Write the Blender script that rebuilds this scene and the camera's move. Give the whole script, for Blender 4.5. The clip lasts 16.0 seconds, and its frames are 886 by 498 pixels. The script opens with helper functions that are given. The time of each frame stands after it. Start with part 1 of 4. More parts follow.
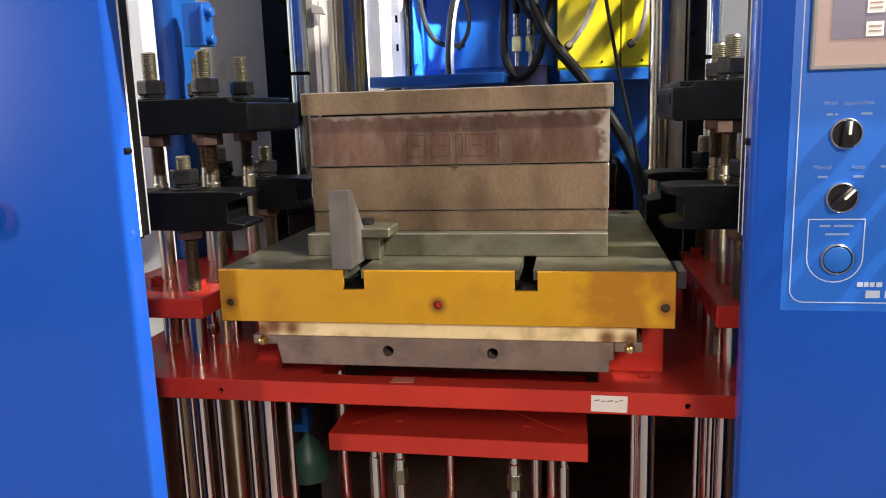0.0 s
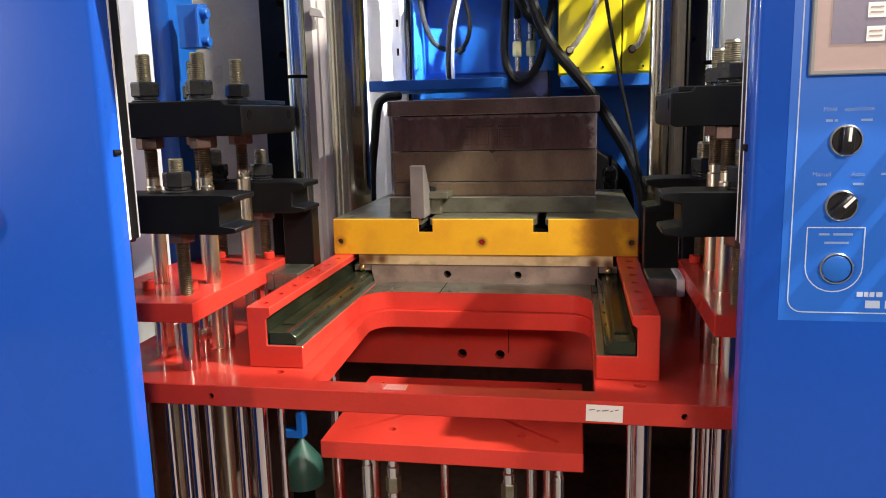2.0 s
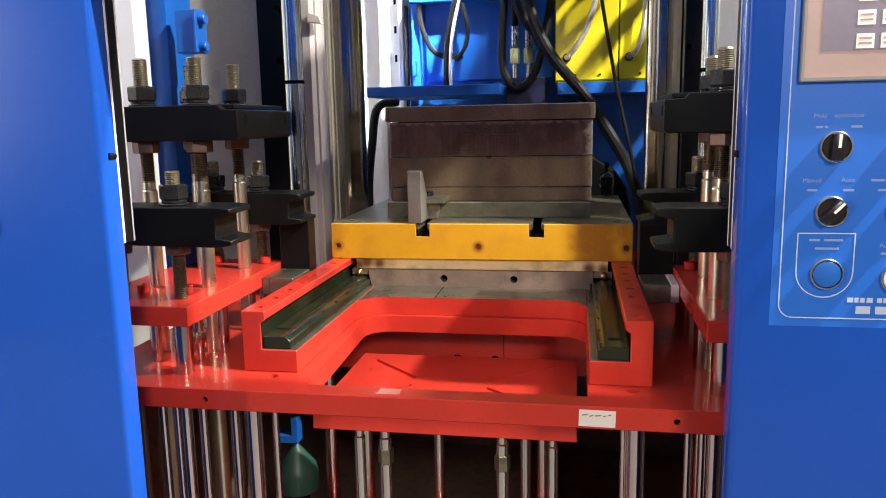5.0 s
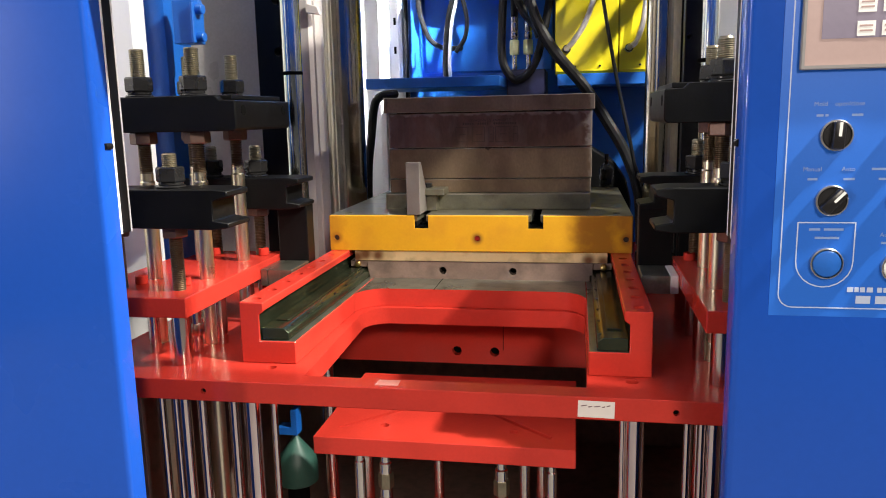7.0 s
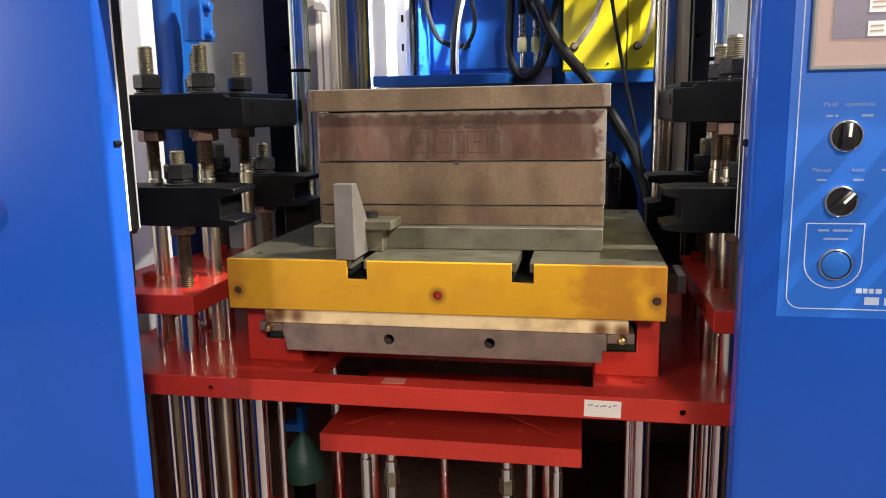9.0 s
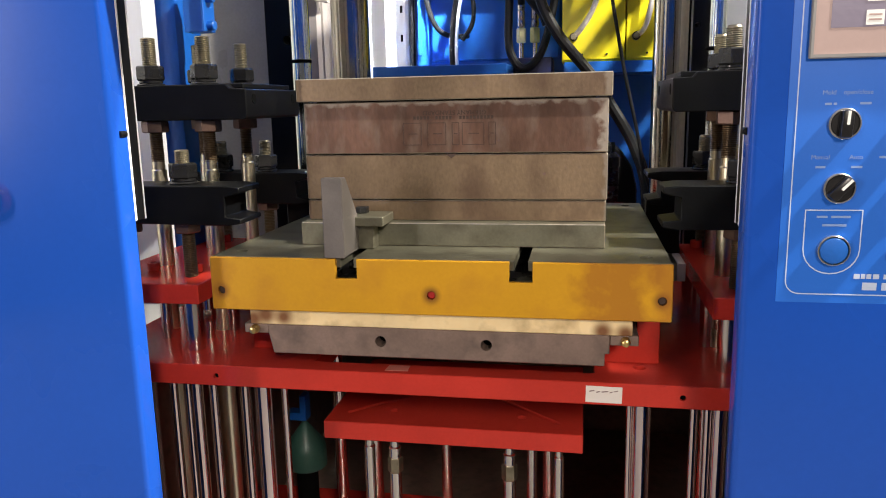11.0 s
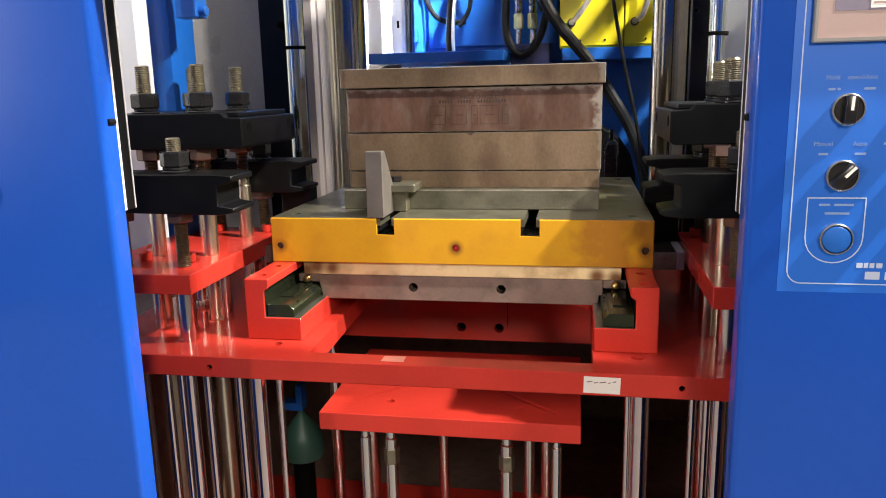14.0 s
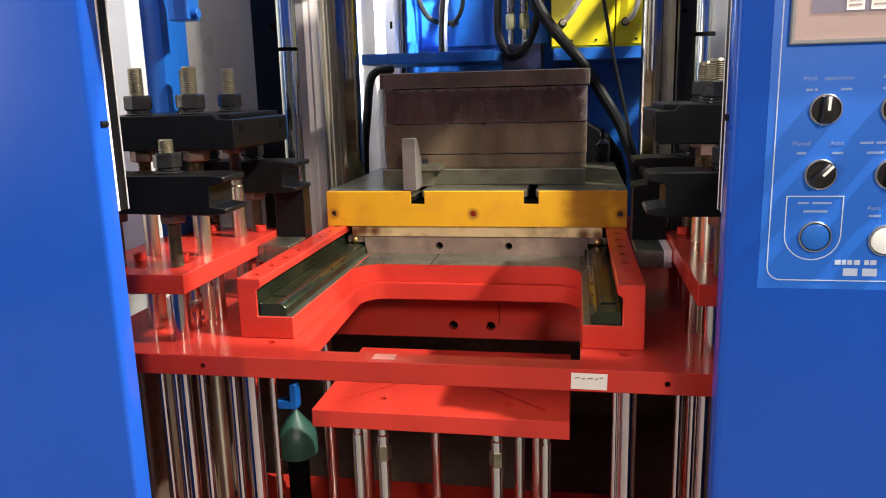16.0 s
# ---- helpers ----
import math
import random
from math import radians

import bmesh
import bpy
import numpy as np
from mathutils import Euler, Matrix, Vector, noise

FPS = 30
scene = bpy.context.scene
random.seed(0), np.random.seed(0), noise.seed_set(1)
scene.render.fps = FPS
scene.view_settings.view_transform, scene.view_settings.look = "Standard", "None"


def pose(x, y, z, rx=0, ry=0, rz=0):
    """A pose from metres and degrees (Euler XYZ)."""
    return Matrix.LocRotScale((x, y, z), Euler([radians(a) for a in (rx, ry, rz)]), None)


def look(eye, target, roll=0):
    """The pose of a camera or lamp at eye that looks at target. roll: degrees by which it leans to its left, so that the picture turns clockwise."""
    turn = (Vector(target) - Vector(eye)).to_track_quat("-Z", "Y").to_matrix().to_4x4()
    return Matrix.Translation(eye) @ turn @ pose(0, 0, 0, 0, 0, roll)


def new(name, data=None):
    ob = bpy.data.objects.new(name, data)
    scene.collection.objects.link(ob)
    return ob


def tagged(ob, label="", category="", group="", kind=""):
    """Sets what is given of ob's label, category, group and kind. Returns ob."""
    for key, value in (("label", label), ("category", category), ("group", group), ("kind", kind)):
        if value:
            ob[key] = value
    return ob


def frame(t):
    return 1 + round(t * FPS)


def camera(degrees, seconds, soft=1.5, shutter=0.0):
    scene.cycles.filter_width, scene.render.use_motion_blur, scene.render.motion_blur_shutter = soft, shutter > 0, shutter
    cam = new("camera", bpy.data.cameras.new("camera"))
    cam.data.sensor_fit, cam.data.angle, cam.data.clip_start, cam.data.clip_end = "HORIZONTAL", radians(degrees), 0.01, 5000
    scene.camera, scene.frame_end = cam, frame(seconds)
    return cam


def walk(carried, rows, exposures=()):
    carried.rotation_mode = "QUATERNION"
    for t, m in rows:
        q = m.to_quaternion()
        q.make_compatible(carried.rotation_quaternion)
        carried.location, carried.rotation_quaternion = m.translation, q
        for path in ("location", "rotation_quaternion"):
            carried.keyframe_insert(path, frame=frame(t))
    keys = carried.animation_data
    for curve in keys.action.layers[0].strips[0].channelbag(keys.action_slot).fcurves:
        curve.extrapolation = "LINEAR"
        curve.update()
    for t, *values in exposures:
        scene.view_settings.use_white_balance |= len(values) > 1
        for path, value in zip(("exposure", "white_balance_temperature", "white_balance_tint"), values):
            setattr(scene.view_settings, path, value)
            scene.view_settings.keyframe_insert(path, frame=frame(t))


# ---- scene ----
cam = camera(60.9, 16.0, soft=1.0)
PATH = [
    (0, (0.154, -0.831, 1.222), (-0.189, 1.106, 0.857), -1.8),
    (0.5, (0.158, -0.827, 1.218), (-0.191, 1.108, 0.853), -1.6),
    (1, (0.162, -0.816, 1.218), (-0.194, 1.118, 0.853), -1.6),
    (1.5, (0.163, -0.82, 1.219), (-0.186, 1.117, 0.865), -1.5),
    (2, (0.162, -0.817, 1.22), (-0.188, 1.12, 0.869), -1.4),
    (2.5, (0.157, -0.82, 1.22), (-0.195, 1.118, 0.871), -1.3),
    (3, (0.162, -0.82, 1.221), (-0.19, 1.119, 0.877), -1.2),
    (3.5, (0.162, -0.822, 1.221), (-0.186, 1.119, 0.885), -1.2),
    (4, (0.164, -0.823, 1.221), (-0.184, 1.119, 0.889), -1.1),
    (6.5, (0.171, -0.812, 1.212), (-0.178, 1.127, 0.868), -1.2),
    (7, (0.17, -0.816, 1.214), (-0.179, 1.122, 0.864), -1.2),
    (7.5, (0.167, -0.816, 1.214), (-0.183, 1.121, 0.862), -1.2),
    (8, (0.166, -0.815, 1.214), (-0.186, 1.122, 0.859), -1.1),
    (8.5, (0.165, -0.816, 1.215), (-0.193, 1.119, 0.857), -1.1),
    (9, (0.169, -0.816, 1.216), (-0.196, 1.118, 0.858), -1.0),
    (11.5, (0.163, -0.828, 1.214), (-0.195, 1.102, 0.831), -1.2),
    (12, (0.161, -0.827, 1.215), (-0.205, 1.101, 0.831), -1.1),
    (12.5, (0.16, -0.823, 1.215), (-0.206, 1.105, 0.828), -1.1),
    (13, (0.16, -0.822, 1.213), (-0.203, 1.106, 0.824), -1.2),
    (13.5, (0.159, -0.826, 1.211), (-0.2, 1.102, 0.817), -1.1),
    (14, (0.165, -0.813, 1.213), (-0.188, 1.112, 0.802), -1.3),
    (14.5, (0.166, -0.827, 1.214), (-0.188, 1.1, 0.809), -1.3),
    (15, (0.163, -0.829, 1.215), (-0.187, 1.097, 0.807), -1.4),
    (15.5, (0.169, -0.826, 1.214), (-0.171, 1.102, 0.803), -1.5),
    (16, (0.176, -0.824, 1.215), (-0.169, 1.103, 0.802), -1.5),
]
walk(cam, [(t, look(eye, target, roll)) for t, eye, target, roll in PATH])

# ---- light ----
world = bpy.data.worlds.new("hall_air")
scene.world = world
world.use_nodes = True
world.node_tree.nodes["Background"].inputs[0].default_value = (0.80, 0.81, 0.86, 1)
world.node_tree.nodes["Background"].inputs[1].default_value = 0.48


def area_lamp(name, eye, target, size, watts, colour):
    data = bpy.data.lights.new(name, "AREA")
    data.shape, data.size, data.energy, data.color = "DISK", size, watts, colour
    ob = new(name, data)
    ob.matrix_world = look(eye, target)
    return ob


area_lamp("hall_lamp_key", (1.55, -0.3, 2.7), (-0.1, 0.15, 0.95), 0.07, 125, (1.0, 0.96, 0.84))
area_lamp("hall_lamp_side", (1.8, 0.36, 2.6), (-0.2, 0.2, 0.95), 0.09, 84, (1.0, 0.95, 0.83))
area_lamp("hall_lamp_front", (1.1, -2.9, 2.4), (0.1, 0.1, 1.1), 0.5, 58, (1.0, 0.88, 0.76))
area_lamp("hall_lamp_left", (-3.06, -3.6, 1.33), (0, 0, 1.3), 0.24, 32, (1.0, 0.90, 0.85))
area_lamp("hall_lamp_left_high", (-3.0, -3.6, 1.93), (0, 0, 1.3), 0.24, 44, (1.0, 0.92, 0.86))
# Added narrow lamp without a known source, brightening the white rear frame.
rear_lamp = area_lamp("rear_fill_lamp", (0.5, 0.4, 3.0), (-0.46, 1.36, 1.4), 0.10, 13, (0.97, 1.0, 1.0))
rear_lamp.data.spread = radians(18)


# ---- materials ----
def material(name, colour, rough=0.5, metal=0.0, vary=0.12, scale=12.0, fine=180.0, bump=0.05, coat=0.0,
             stain=None, stain_amount=0.0, streak=None, spec=0.5, marks=(), coat_rough=0.15, peel=0.0, rims=()):
    m = bpy.data.materials.new(name)
    m.use_nodes = True
    nt = m.node_tree
    N, L = nt.nodes, nt.links
    b = N["Principled BSDF"]
    co = N.new("ShaderNodeTexCoord")
    mp = N.new("ShaderNodeMapping")
    L.new(co.outputs["Object"], mp.inputs["Vector"])
    if streak:
        mp.inputs["Scale"].default_value = streak
    big, small = N.new("ShaderNodeTexNoise"), N.new("ShaderNodeTexNoise")
    big.inputs["Scale"].default_value, big.inputs["Detail"].default_value = scale, 5
    small.inputs["Scale"].default_value, small.inputs["Detail"].default_value = fine, 3
    L.new(mp.outputs["Vector"], big.inputs["Vector"])
    L.new(mp.outputs["Vector"], small.inputs["Vector"])
    ramp = N.new("ShaderNodeValToRGB")
    c = colour
    ramp.color_ramp.elements[0].position, ramp.color_ramp.elements[1].position = 0.3, 0.7
    ramp.color_ramp.elements[0].color = (*[v * (1 - vary) for v in c], 1)
    ramp.color_ramp.elements[1].color = (*[min(1, v * (1 + vary)) for v in c], 1)
    L.new(big.outputs["Fac"], ramp.inputs["Fac"])
    out = ramp.outputs["Color"]
    mix = N.new("ShaderNodeMix")
    mix.data_type, mix.blend_type = "RGBA", "OVERLAY"
    mix.inputs["Factor"].default_value = min(0.5, vary * 1.2)
    L.new(out, mix.inputs["A"])
    L.new(small.outputs["Color"], mix.inputs["B"])
    hs = N.new("ShaderNodeRGBToBW")
    L.new(small.outputs["Color"], hs.inputs["Color"])
    L.new(hs.outputs["Val"], mix.inputs["B"])
    out = mix.outputs["Result"]
    if stain:
        sn = N.new("ShaderNodeTexNoise")
        sn.inputs["Scale"].default_value, sn.inputs["Detail"].default_value = scale * 2.3, 8
        L.new(mp.outputs["Vector"], sn.inputs["Vector"])
        sr = N.new("ShaderNodeMapRange")
        sr.inputs["From Min"].default_value, sr.inputs["From Max"].default_value = 0.48, 0.72
        sr.inputs["To Max"].default_value = stain_amount
        L.new(sn.outputs["Fac"], sr.inputs["Value"])
        m2 = N.new("ShaderNodeMix")
        m2.data_type = "RGBA"
        L.new(sr.outputs["Result"], m2.inputs["Factor"])
        L.new(out, m2.inputs["A"])
        m2.inputs["B"].default_value = (*stain, 1)
        out = m2.outputs["Result"]
    for centre, radius in marks:
        vd = N.new("ShaderNodeVectorMath")
        vd.operation = "DISTANCE"
        L.new(co.outputs["Object"], vd.inputs[0])
        vd.inputs[1].default_value = centre
        jit = N.new("ShaderNodeMath")
        jit.operation = "MULTIPLY_ADD"
        L.new(big.outputs["Fac"], jit.inputs[0])
        jit.inputs[1].default_value = radius * 0.5
        L.new(vd.outputs["Value"], jit.inputs[2])
        mr = N.new("ShaderNodeMapRange")
        mr.interpolation_type = "SMOOTHSTEP"
        mr.inputs["From Min"].default_value, mr.inputs["From Max"].default_value = radius * 0.5, radius * 1.6
        mr.inputs["To Min"].default_value, mr.inputs["To Max"].default_value = 0.95, 0.0
        L.new(jit.outputs[0], mr.inputs["Value"])
        m3 = N.new("ShaderNodeMix")
        m3.data_type = "RGBA"
        L.new(mr.outputs["Result"], m3.inputs["Factor"])
        L.new(out, m3.inputs["A"])
        m3.inputs["B"].default_value = (0.16, 0.05, 0.012, 1)
        out = m3.outputs["Result"]
    if rims:
        sep = N.new("ShaderNodeSeparateXYZ")
        L.new(co.outputs["Object"], sep.inputs[0])
        flake = N.new("ShaderNodeTexNoise")
        flake.inputs["Scale"].default_value, flake.inputs["Detail"].default_value = min(70, 1.2 / rims[0][2]), 6
        L.new(co.outputs["Object"], flake.inputs["Vector"])
    for axis, edge, width, tint, amount in rims:
        away = N.new("ShaderNodeMath")
        away.operation = "SUBTRACT"
        L.new(sep.outputs[axis], away.inputs[0])
        away.inputs[1].default_value = edge
        near = N.new("ShaderNodeMath")
        near.operation = "ABSOLUTE"
        L.new(away.outputs[0], near.inputs[0])
        ragged = N.new("ShaderNodeMath")
        ragged.operation = "MULTIPLY_ADD"
        L.new(flake.outputs["Fac"], ragged.inputs[0])
        ragged.inputs[1].default_value = -width * 3
        L.new(near.outputs[0], ragged.inputs[2])
        worn = N.new("ShaderNodeMapRange")
        worn.inputs["From Min"].default_value, worn.inputs["From Max"].default_value = -width * 1.1, -width * 0.5
        worn.inputs["To Min"].default_value, worn.inputs["To Max"].default_value = amount, 0.0
        L.new(ragged.outputs[0], worn.inputs["Value"])
        m4 = N.new("ShaderNodeMix")
        m4.data_type = "RGBA"
        L.new(worn.outputs["Result"], m4.inputs["Factor"])
        L.new(out, m4.inputs["A"])
        m4.inputs["B"].default_value = (*tint, 1)
        out = m4.outputs["Result"]
    b.inputs["Specular IOR Level"].default_value = spec
    L.new(out, b.inputs["Base Color"])
    rr = N.new("ShaderNodeMapRange")
    rr.inputs["To Min"].default_value, rr.inputs["To Max"].default_value = max(0.02, rough - 0.1), min(1, rough + 0.1)
    L.new(big.outputs["Fac"], rr.inputs["Value"])
    L.new(rr.outputs["Result"], b.inputs["Roughness"])
    b.inputs["Metallic"].default_value = metal
    b.inputs["Coat Weight"].default_value = coat
    b.inputs["Coat Roughness"].default_value = coat_rough
    if peel:
        wave = N.new("ShaderNodeTexNoise")
        wave.inputs["Scale"].default_value, wave.inputs["Detail"].default_value = 90, 2
        L.new(co.outputs["Object"], wave.inputs["Vector"])
        pb = N.new("ShaderNodeBump")
        pb.inputs["Strength"].default_value, pb.inputs["Distance"].default_value = peel, 0.004
        L.new(wave.outputs["Fac"], pb.inputs["Height"])
        L.new(pb.outputs["Normal"], b.inputs["Coat Normal"])
    bp = N.new("ShaderNodeBump")
    bp.inputs["Strength"].default_value, bp.inputs["Distance"].default_value = bump, 0.002
    L.new(small.outputs["Fac"], bp.inputs["Height"])
    L.new(bp.outputs["Normal"], b.inputs["Normal"])
    return m


BLUE = material("blue_paint", (0.011, 0.079, 0.455), 0.26, vary=0.06, scale=3, fine=130, bump=0.025, coat=0.5, spec=0.16, coat_rough=0.03, peel=0.018)
BLUE_IN = material("blue_frame_paint", (0.01, 0.115, 0.48), 0.4, vary=0.1, scale=6, fine=300, bump=0.05)
FOIL = material("blue_panel_foil", (0.014, 0.14, 0.63), 0.42, vary=0.05, scale=4, fine=500, bump=0.03)
RED = material("red_paint", (0.53, 0.038, 0.025), 0.2, vary=0.1, scale=9, fine=260, bump=0.05, coat=0.0, spec=0.28,
               stain=(0.42, 0.03, 0.022), stain_amount=0.35)
YELLOW = material("yellow_paint", (0.63, 0.315, 0.014), 0.42, spec=0.3, vary=0.09, scale=6, fine=240, bump=0.05,
                  stain=(0.42, 0.17, 0.02), stain_amount=0.55, rims=((0, 0.205, 0.045, (0.36, 0.13, 0.015), 0.7), (0, 0.2615, 0.03, (0.36, 0.13, 0.015), 0.6), (0, -0.2615, 0.03, (0.42, 0.17, 0.015), 0.6)), marks=[((x, 0, 0.078), 0.0105) for x in (-0.249, 0.002, 0.251)])
YBOX = material("yellow_cabinet_paint", (0.7, 0.59, 0.008), 0.4, vary=0.05, scale=5)
STEEL = material("ground_steel", (0.2, 0.19, 0.138), 0.38, 0.7, vary=0.2, scale=14, fine=300, bump=0.06,
                 stain=(0.08, 0.06, 0.045), stain_amount=0.6)
MOULD = material("oiled_mould_steel", (0.176, 0.12, 0.074), 0.34, 0.3, vary=0.34, scale=9, fine=300, bump=0.09,
                 stain=(0.085, 0.048, 0.032), stain_amount=0.72, streak=(1, 1, 0.6), rims=((0, 0.185, 0.006, (0.3, 0.25, 0.2), 0.6), (0, -0.184, 0.004, (0.08, 0.05, 0.04), 0.6)))
MOULD_DARK = material("rusted_mould_steel", (0.12, 0.063, 0.044), 0.33, 0.25, vary=0.34, scale=26, fine=220, bump=0.12, streak=(1, 1, 0.4),
                      stain=(0.22, 0.165, 0.13), stain_amount=0.5,
                      rims=((2, 0.1745, 0.007, (0.34, 0.29, 0.24), 0.75), (0, 0.185, 0.014, (0.38, 0.33, 0.28), 0.8), (0, -0.183, 0.004, (0.34, 0.29, 0.24), 0.6)))
EDGE = material("worn_bright_edge", (0.36, 0.31, 0.25), 0.35, 0.7, vary=0.25, scale=60, fine=500)
GREY = material("grey_cast_steel", (0.22, 0.15, 0.12), 0.5, 0.25, vary=0.18, scale=20, fine=300, bump=0.08,
                stain=(0.08, 0.06, 0.05), stain_amount=0.5)
GREY_BLOCK = material("machined_grey_steel", (0.17, 0.15, 0.138), 0.45, 0.4, vary=0.12, scale=30, fine=400, bump=0.06)
CREAM = material("insulation_board", (0.86, 0.66, 0.36), 0.8, vary=0.12, scale=14, fine=150, bump=0.12,
                 stain=(0.3, 0.18, 0.06), stain_amount=0.6, marks=[((-0.2, 0.01, 0.047), 0.016), ((-0.178, 0.01, 0.045), 0.013), ((-0.216, 0.01, 0.042), 0.012), ((0.19, 0.01, 0.04), 0.012), ((0.215, 0.01, 0.038), 0.012)])
BLACK = material("black_oxide_steel", (0.0045, 0.0045, 0.005), 0.42, 0.0, spec=0.16, vary=0.2, scale=20, fine=350, bump=0.08)
# Near-black put in for shade in bores and holes; also joints, ring, stand.
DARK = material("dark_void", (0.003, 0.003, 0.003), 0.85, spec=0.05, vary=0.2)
RUBBER = material("black_seal_rubber", (0.005, 0.005, 0.006), 0.5, spec=0.15, vary=0.2)
RAIL = material("oiled_rail_steel", (0.05, 0.06, 0.036), 0.2, 0.75, vary=0.25, scale=25, fine=300, bump=0.04)
CHROME = material("chrome_rod", (0.7, 0.64, 0.58), 0.22, 1.0, vary=0.06, scale=10, fine=400, bump=0.02)
DULL = material("polished_steel_rod", (0.7, 0.58, 0.56), 0.13, 1.0, vary=0.15, scale=10, fine=400, bump=0.02)
TIE = material("oiled_tie_bar", (0.36, 0.32, 0.25), 0.15, 1.0, vary=0.25, scale=8, fine=300, bump=0.03, streak=(1, 1, 0.25))
LEDGE = material("machined_ledge_steel", (0.3, 0.3, 0.25), 0.3, 0.85, vary=0.25, scale=18, fine=300, bump=0.05,
                 stain=(0.12, 0.12, 0.09), stain_amount=0.6)
GILT = material("oily_golden_chrome", (0.82, 0.73, 0.54), 0.3, 1.0, vary=0.12, scale=14, fine=300, bump=0.02)
THREAD = material("brown_oiled_thread", (0.16, 0.11, 0.065), 0.35, 0.8, vary=0.3, scale=30, fine=300, bump=0.05)
ZINC = material("zinc_thread", (0.3, 0.26, 0.18), 0.33, 0.9, vary=0.2, scale=30, fine=300, bump=0.05)
NUT = material("blackened_nut", (0.011, 0.0105, 0.011), 0.27, 0.0, spec=0.42, vary=0.2, scale=40, fine=300, bump=0.05)
LOCKNUT = material("worn_brown_nut", (0.15, 0.09, 0.07), 0.4, 0.5, vary=0.25, scale=40, fine=300, bump=0.05)
PALE_BRASS = material("pale_brass", (0.66, 0.66, 0.36), 0.35, 0.8)
BRASS = material("brass", (0.6, 0.42, 0.16), 0.3, 1.0, vary=0.15, scale=40)
WHITE = material("white_sheet_metal", (0.74, 0.73, 0.74), 0.5, vary=0.06, scale=6, fine=200, bump=0.04)
PINKISH = material("pale_grey_sheet_metal", (0.5, 0.45, 0.44), 0.45, vary=0.08, scale=5, fine=200, bump=0.04)
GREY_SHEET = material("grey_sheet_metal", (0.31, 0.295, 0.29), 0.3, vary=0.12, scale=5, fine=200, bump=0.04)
SATIN = material("satin_chrome", (0.62, 0.6, 0.6), 0.22, 0.9, vary=0.05)
POLE = material("oiled_bright_pole", (0.74, 0.77, 0.68), 0.16, 1.0, vary=0.2, scale=12, fine=300, bump=0.02, streak=(1, 1, 0.2))
LINE = material("white_print", (0.5, 0.58, 0.76), 0.5, vary=0.03)
TEXTM = material("pale_print", (0.22, 0.33, 0.62), 0.5, vary=0.03)
KNOB = material("black_plastic", (0.012, 0.011, 0.012), 0.3, vary=0.1)
POINTER = material("white_plastic", (0.85, 0.85, 0.82), 0.4, vary=0.03)
SCREEN = material("screen_surround", (0.42, 0.3, 0.28), 0.35, vary=0.05, scale=4)
SCREEN_B = material("screen_field", (0.22, 0.19, 0.26), 0.3, vary=0.05)
HOSE = material("black_rubber", (0.008, 0.008, 0.009), 0.42, spec=0.2, vary=0.2, scale=40, fine=500, bump=0.15)
BRAID = material("braided_steel_hose", (0.72, 0.66, 0.64), 0.35, 0.6, vary=0.25, scale=60, fine=900, bump=0.3)
PAPER = material("white_sticker", (0.75, 0.68, 0.62), 0.7, vary=0.06, scale=30)
INK = material("ink", (0.2, 0.12, 0.12), 0.7)
ENGRAVE = material("engraved_recess", (0.06, 0.036, 0.028), 0.5, 0.3)
REDPL = material("red_plastic", (0.42, 0.02, 0.015), 0.3, coat=0.3)
TEAL = material("teal_casting", (0.033, 0.1, 0.08), 0.45, vary=0.15)
CONCRETE = material("hall_concrete", (0.2, 0.19, 0.185), 0.75, vary=0.15, scale=2, fine=60)
HALL = material("hall_wall_paint", (0.28, 0.28, 0.28), 0.8, vary=0.08, scale=0.6)

# ---- mesh tools ----
ORIGIN = {}


def thing(name, at, label, category, group="", kind=""):
    ob = new(name)
    ob.empty_display_size = 0.05
    ob.location = at
    ORIGIN[ob.name] = Vector(at)
    return tagged(ob, label, category, group, kind)


def finish(bm, name, mat, smooth=0.6):
    bmesh.ops.recalc_face_normals(bm, faces=bm.faces)
    me = bpy.data.meshes.new(name)
    for e in bm.edges:
        e.smooth = not (len(e.link_faces) == 2 and e.calc_face_angle(0) > smooth)
    for f in bm.faces:
        f.smooth = True
    bm.to_mesh(me)
    bm.free()
    me.materials.append(mat)
    return me


def part(name, bm, mat, parent, label=""):
    o = ORIGIN[parent.name]
    bmesh.ops.translate(bm, verts=bm.verts, vec=-o)
    ob = new(name, finish(bm, name, mat))
    ob.parent = parent
    ORIGIN[ob.name] = o
    if label:
        ob["label"] = label
    return ob


def solid(name, bm, mat, label, category, group="", kind=""):
    """A thing of one mesh, with its origin at the base."""
    vs = [v.co for v in bm.verts]
    o = Vector((sum(v.x for v in vs) / len(vs), sum(v.y for v in vs) / len(vs), min(v.z for v in vs)))
    bmesh.ops.translate(bm, verts=bm.verts, vec=-o)
    ob = new(name, finish(bm, name, mat))
    ob.location = o
    ORIGIN[ob.name] = o
    return tagged(ob, label, category, group, kind)


def box(x0, x1, y0, y1, z0, z1, bevel=0.001, bm=None, segs=1):
    b = bmesh.new()
    x0, x1 = min(x0, x1), max(x0, x1)
    m = Matrix.Translation(((x0 + x1) / 2, (y0 + y1) / 2, (z0 + z1) / 2)) @ Matrix.Diagonal((x1 - x0, y1 - y0, z1 - z0, 1))
    bmesh.ops.create_cube(b, size=1, matrix=m)
    if bevel:
        bmesh.ops.bevel(b, geom=b.edges[:], offset=bevel, segments=segs, affect="EDGES", profile=0.5)
    return merge(bm, b)


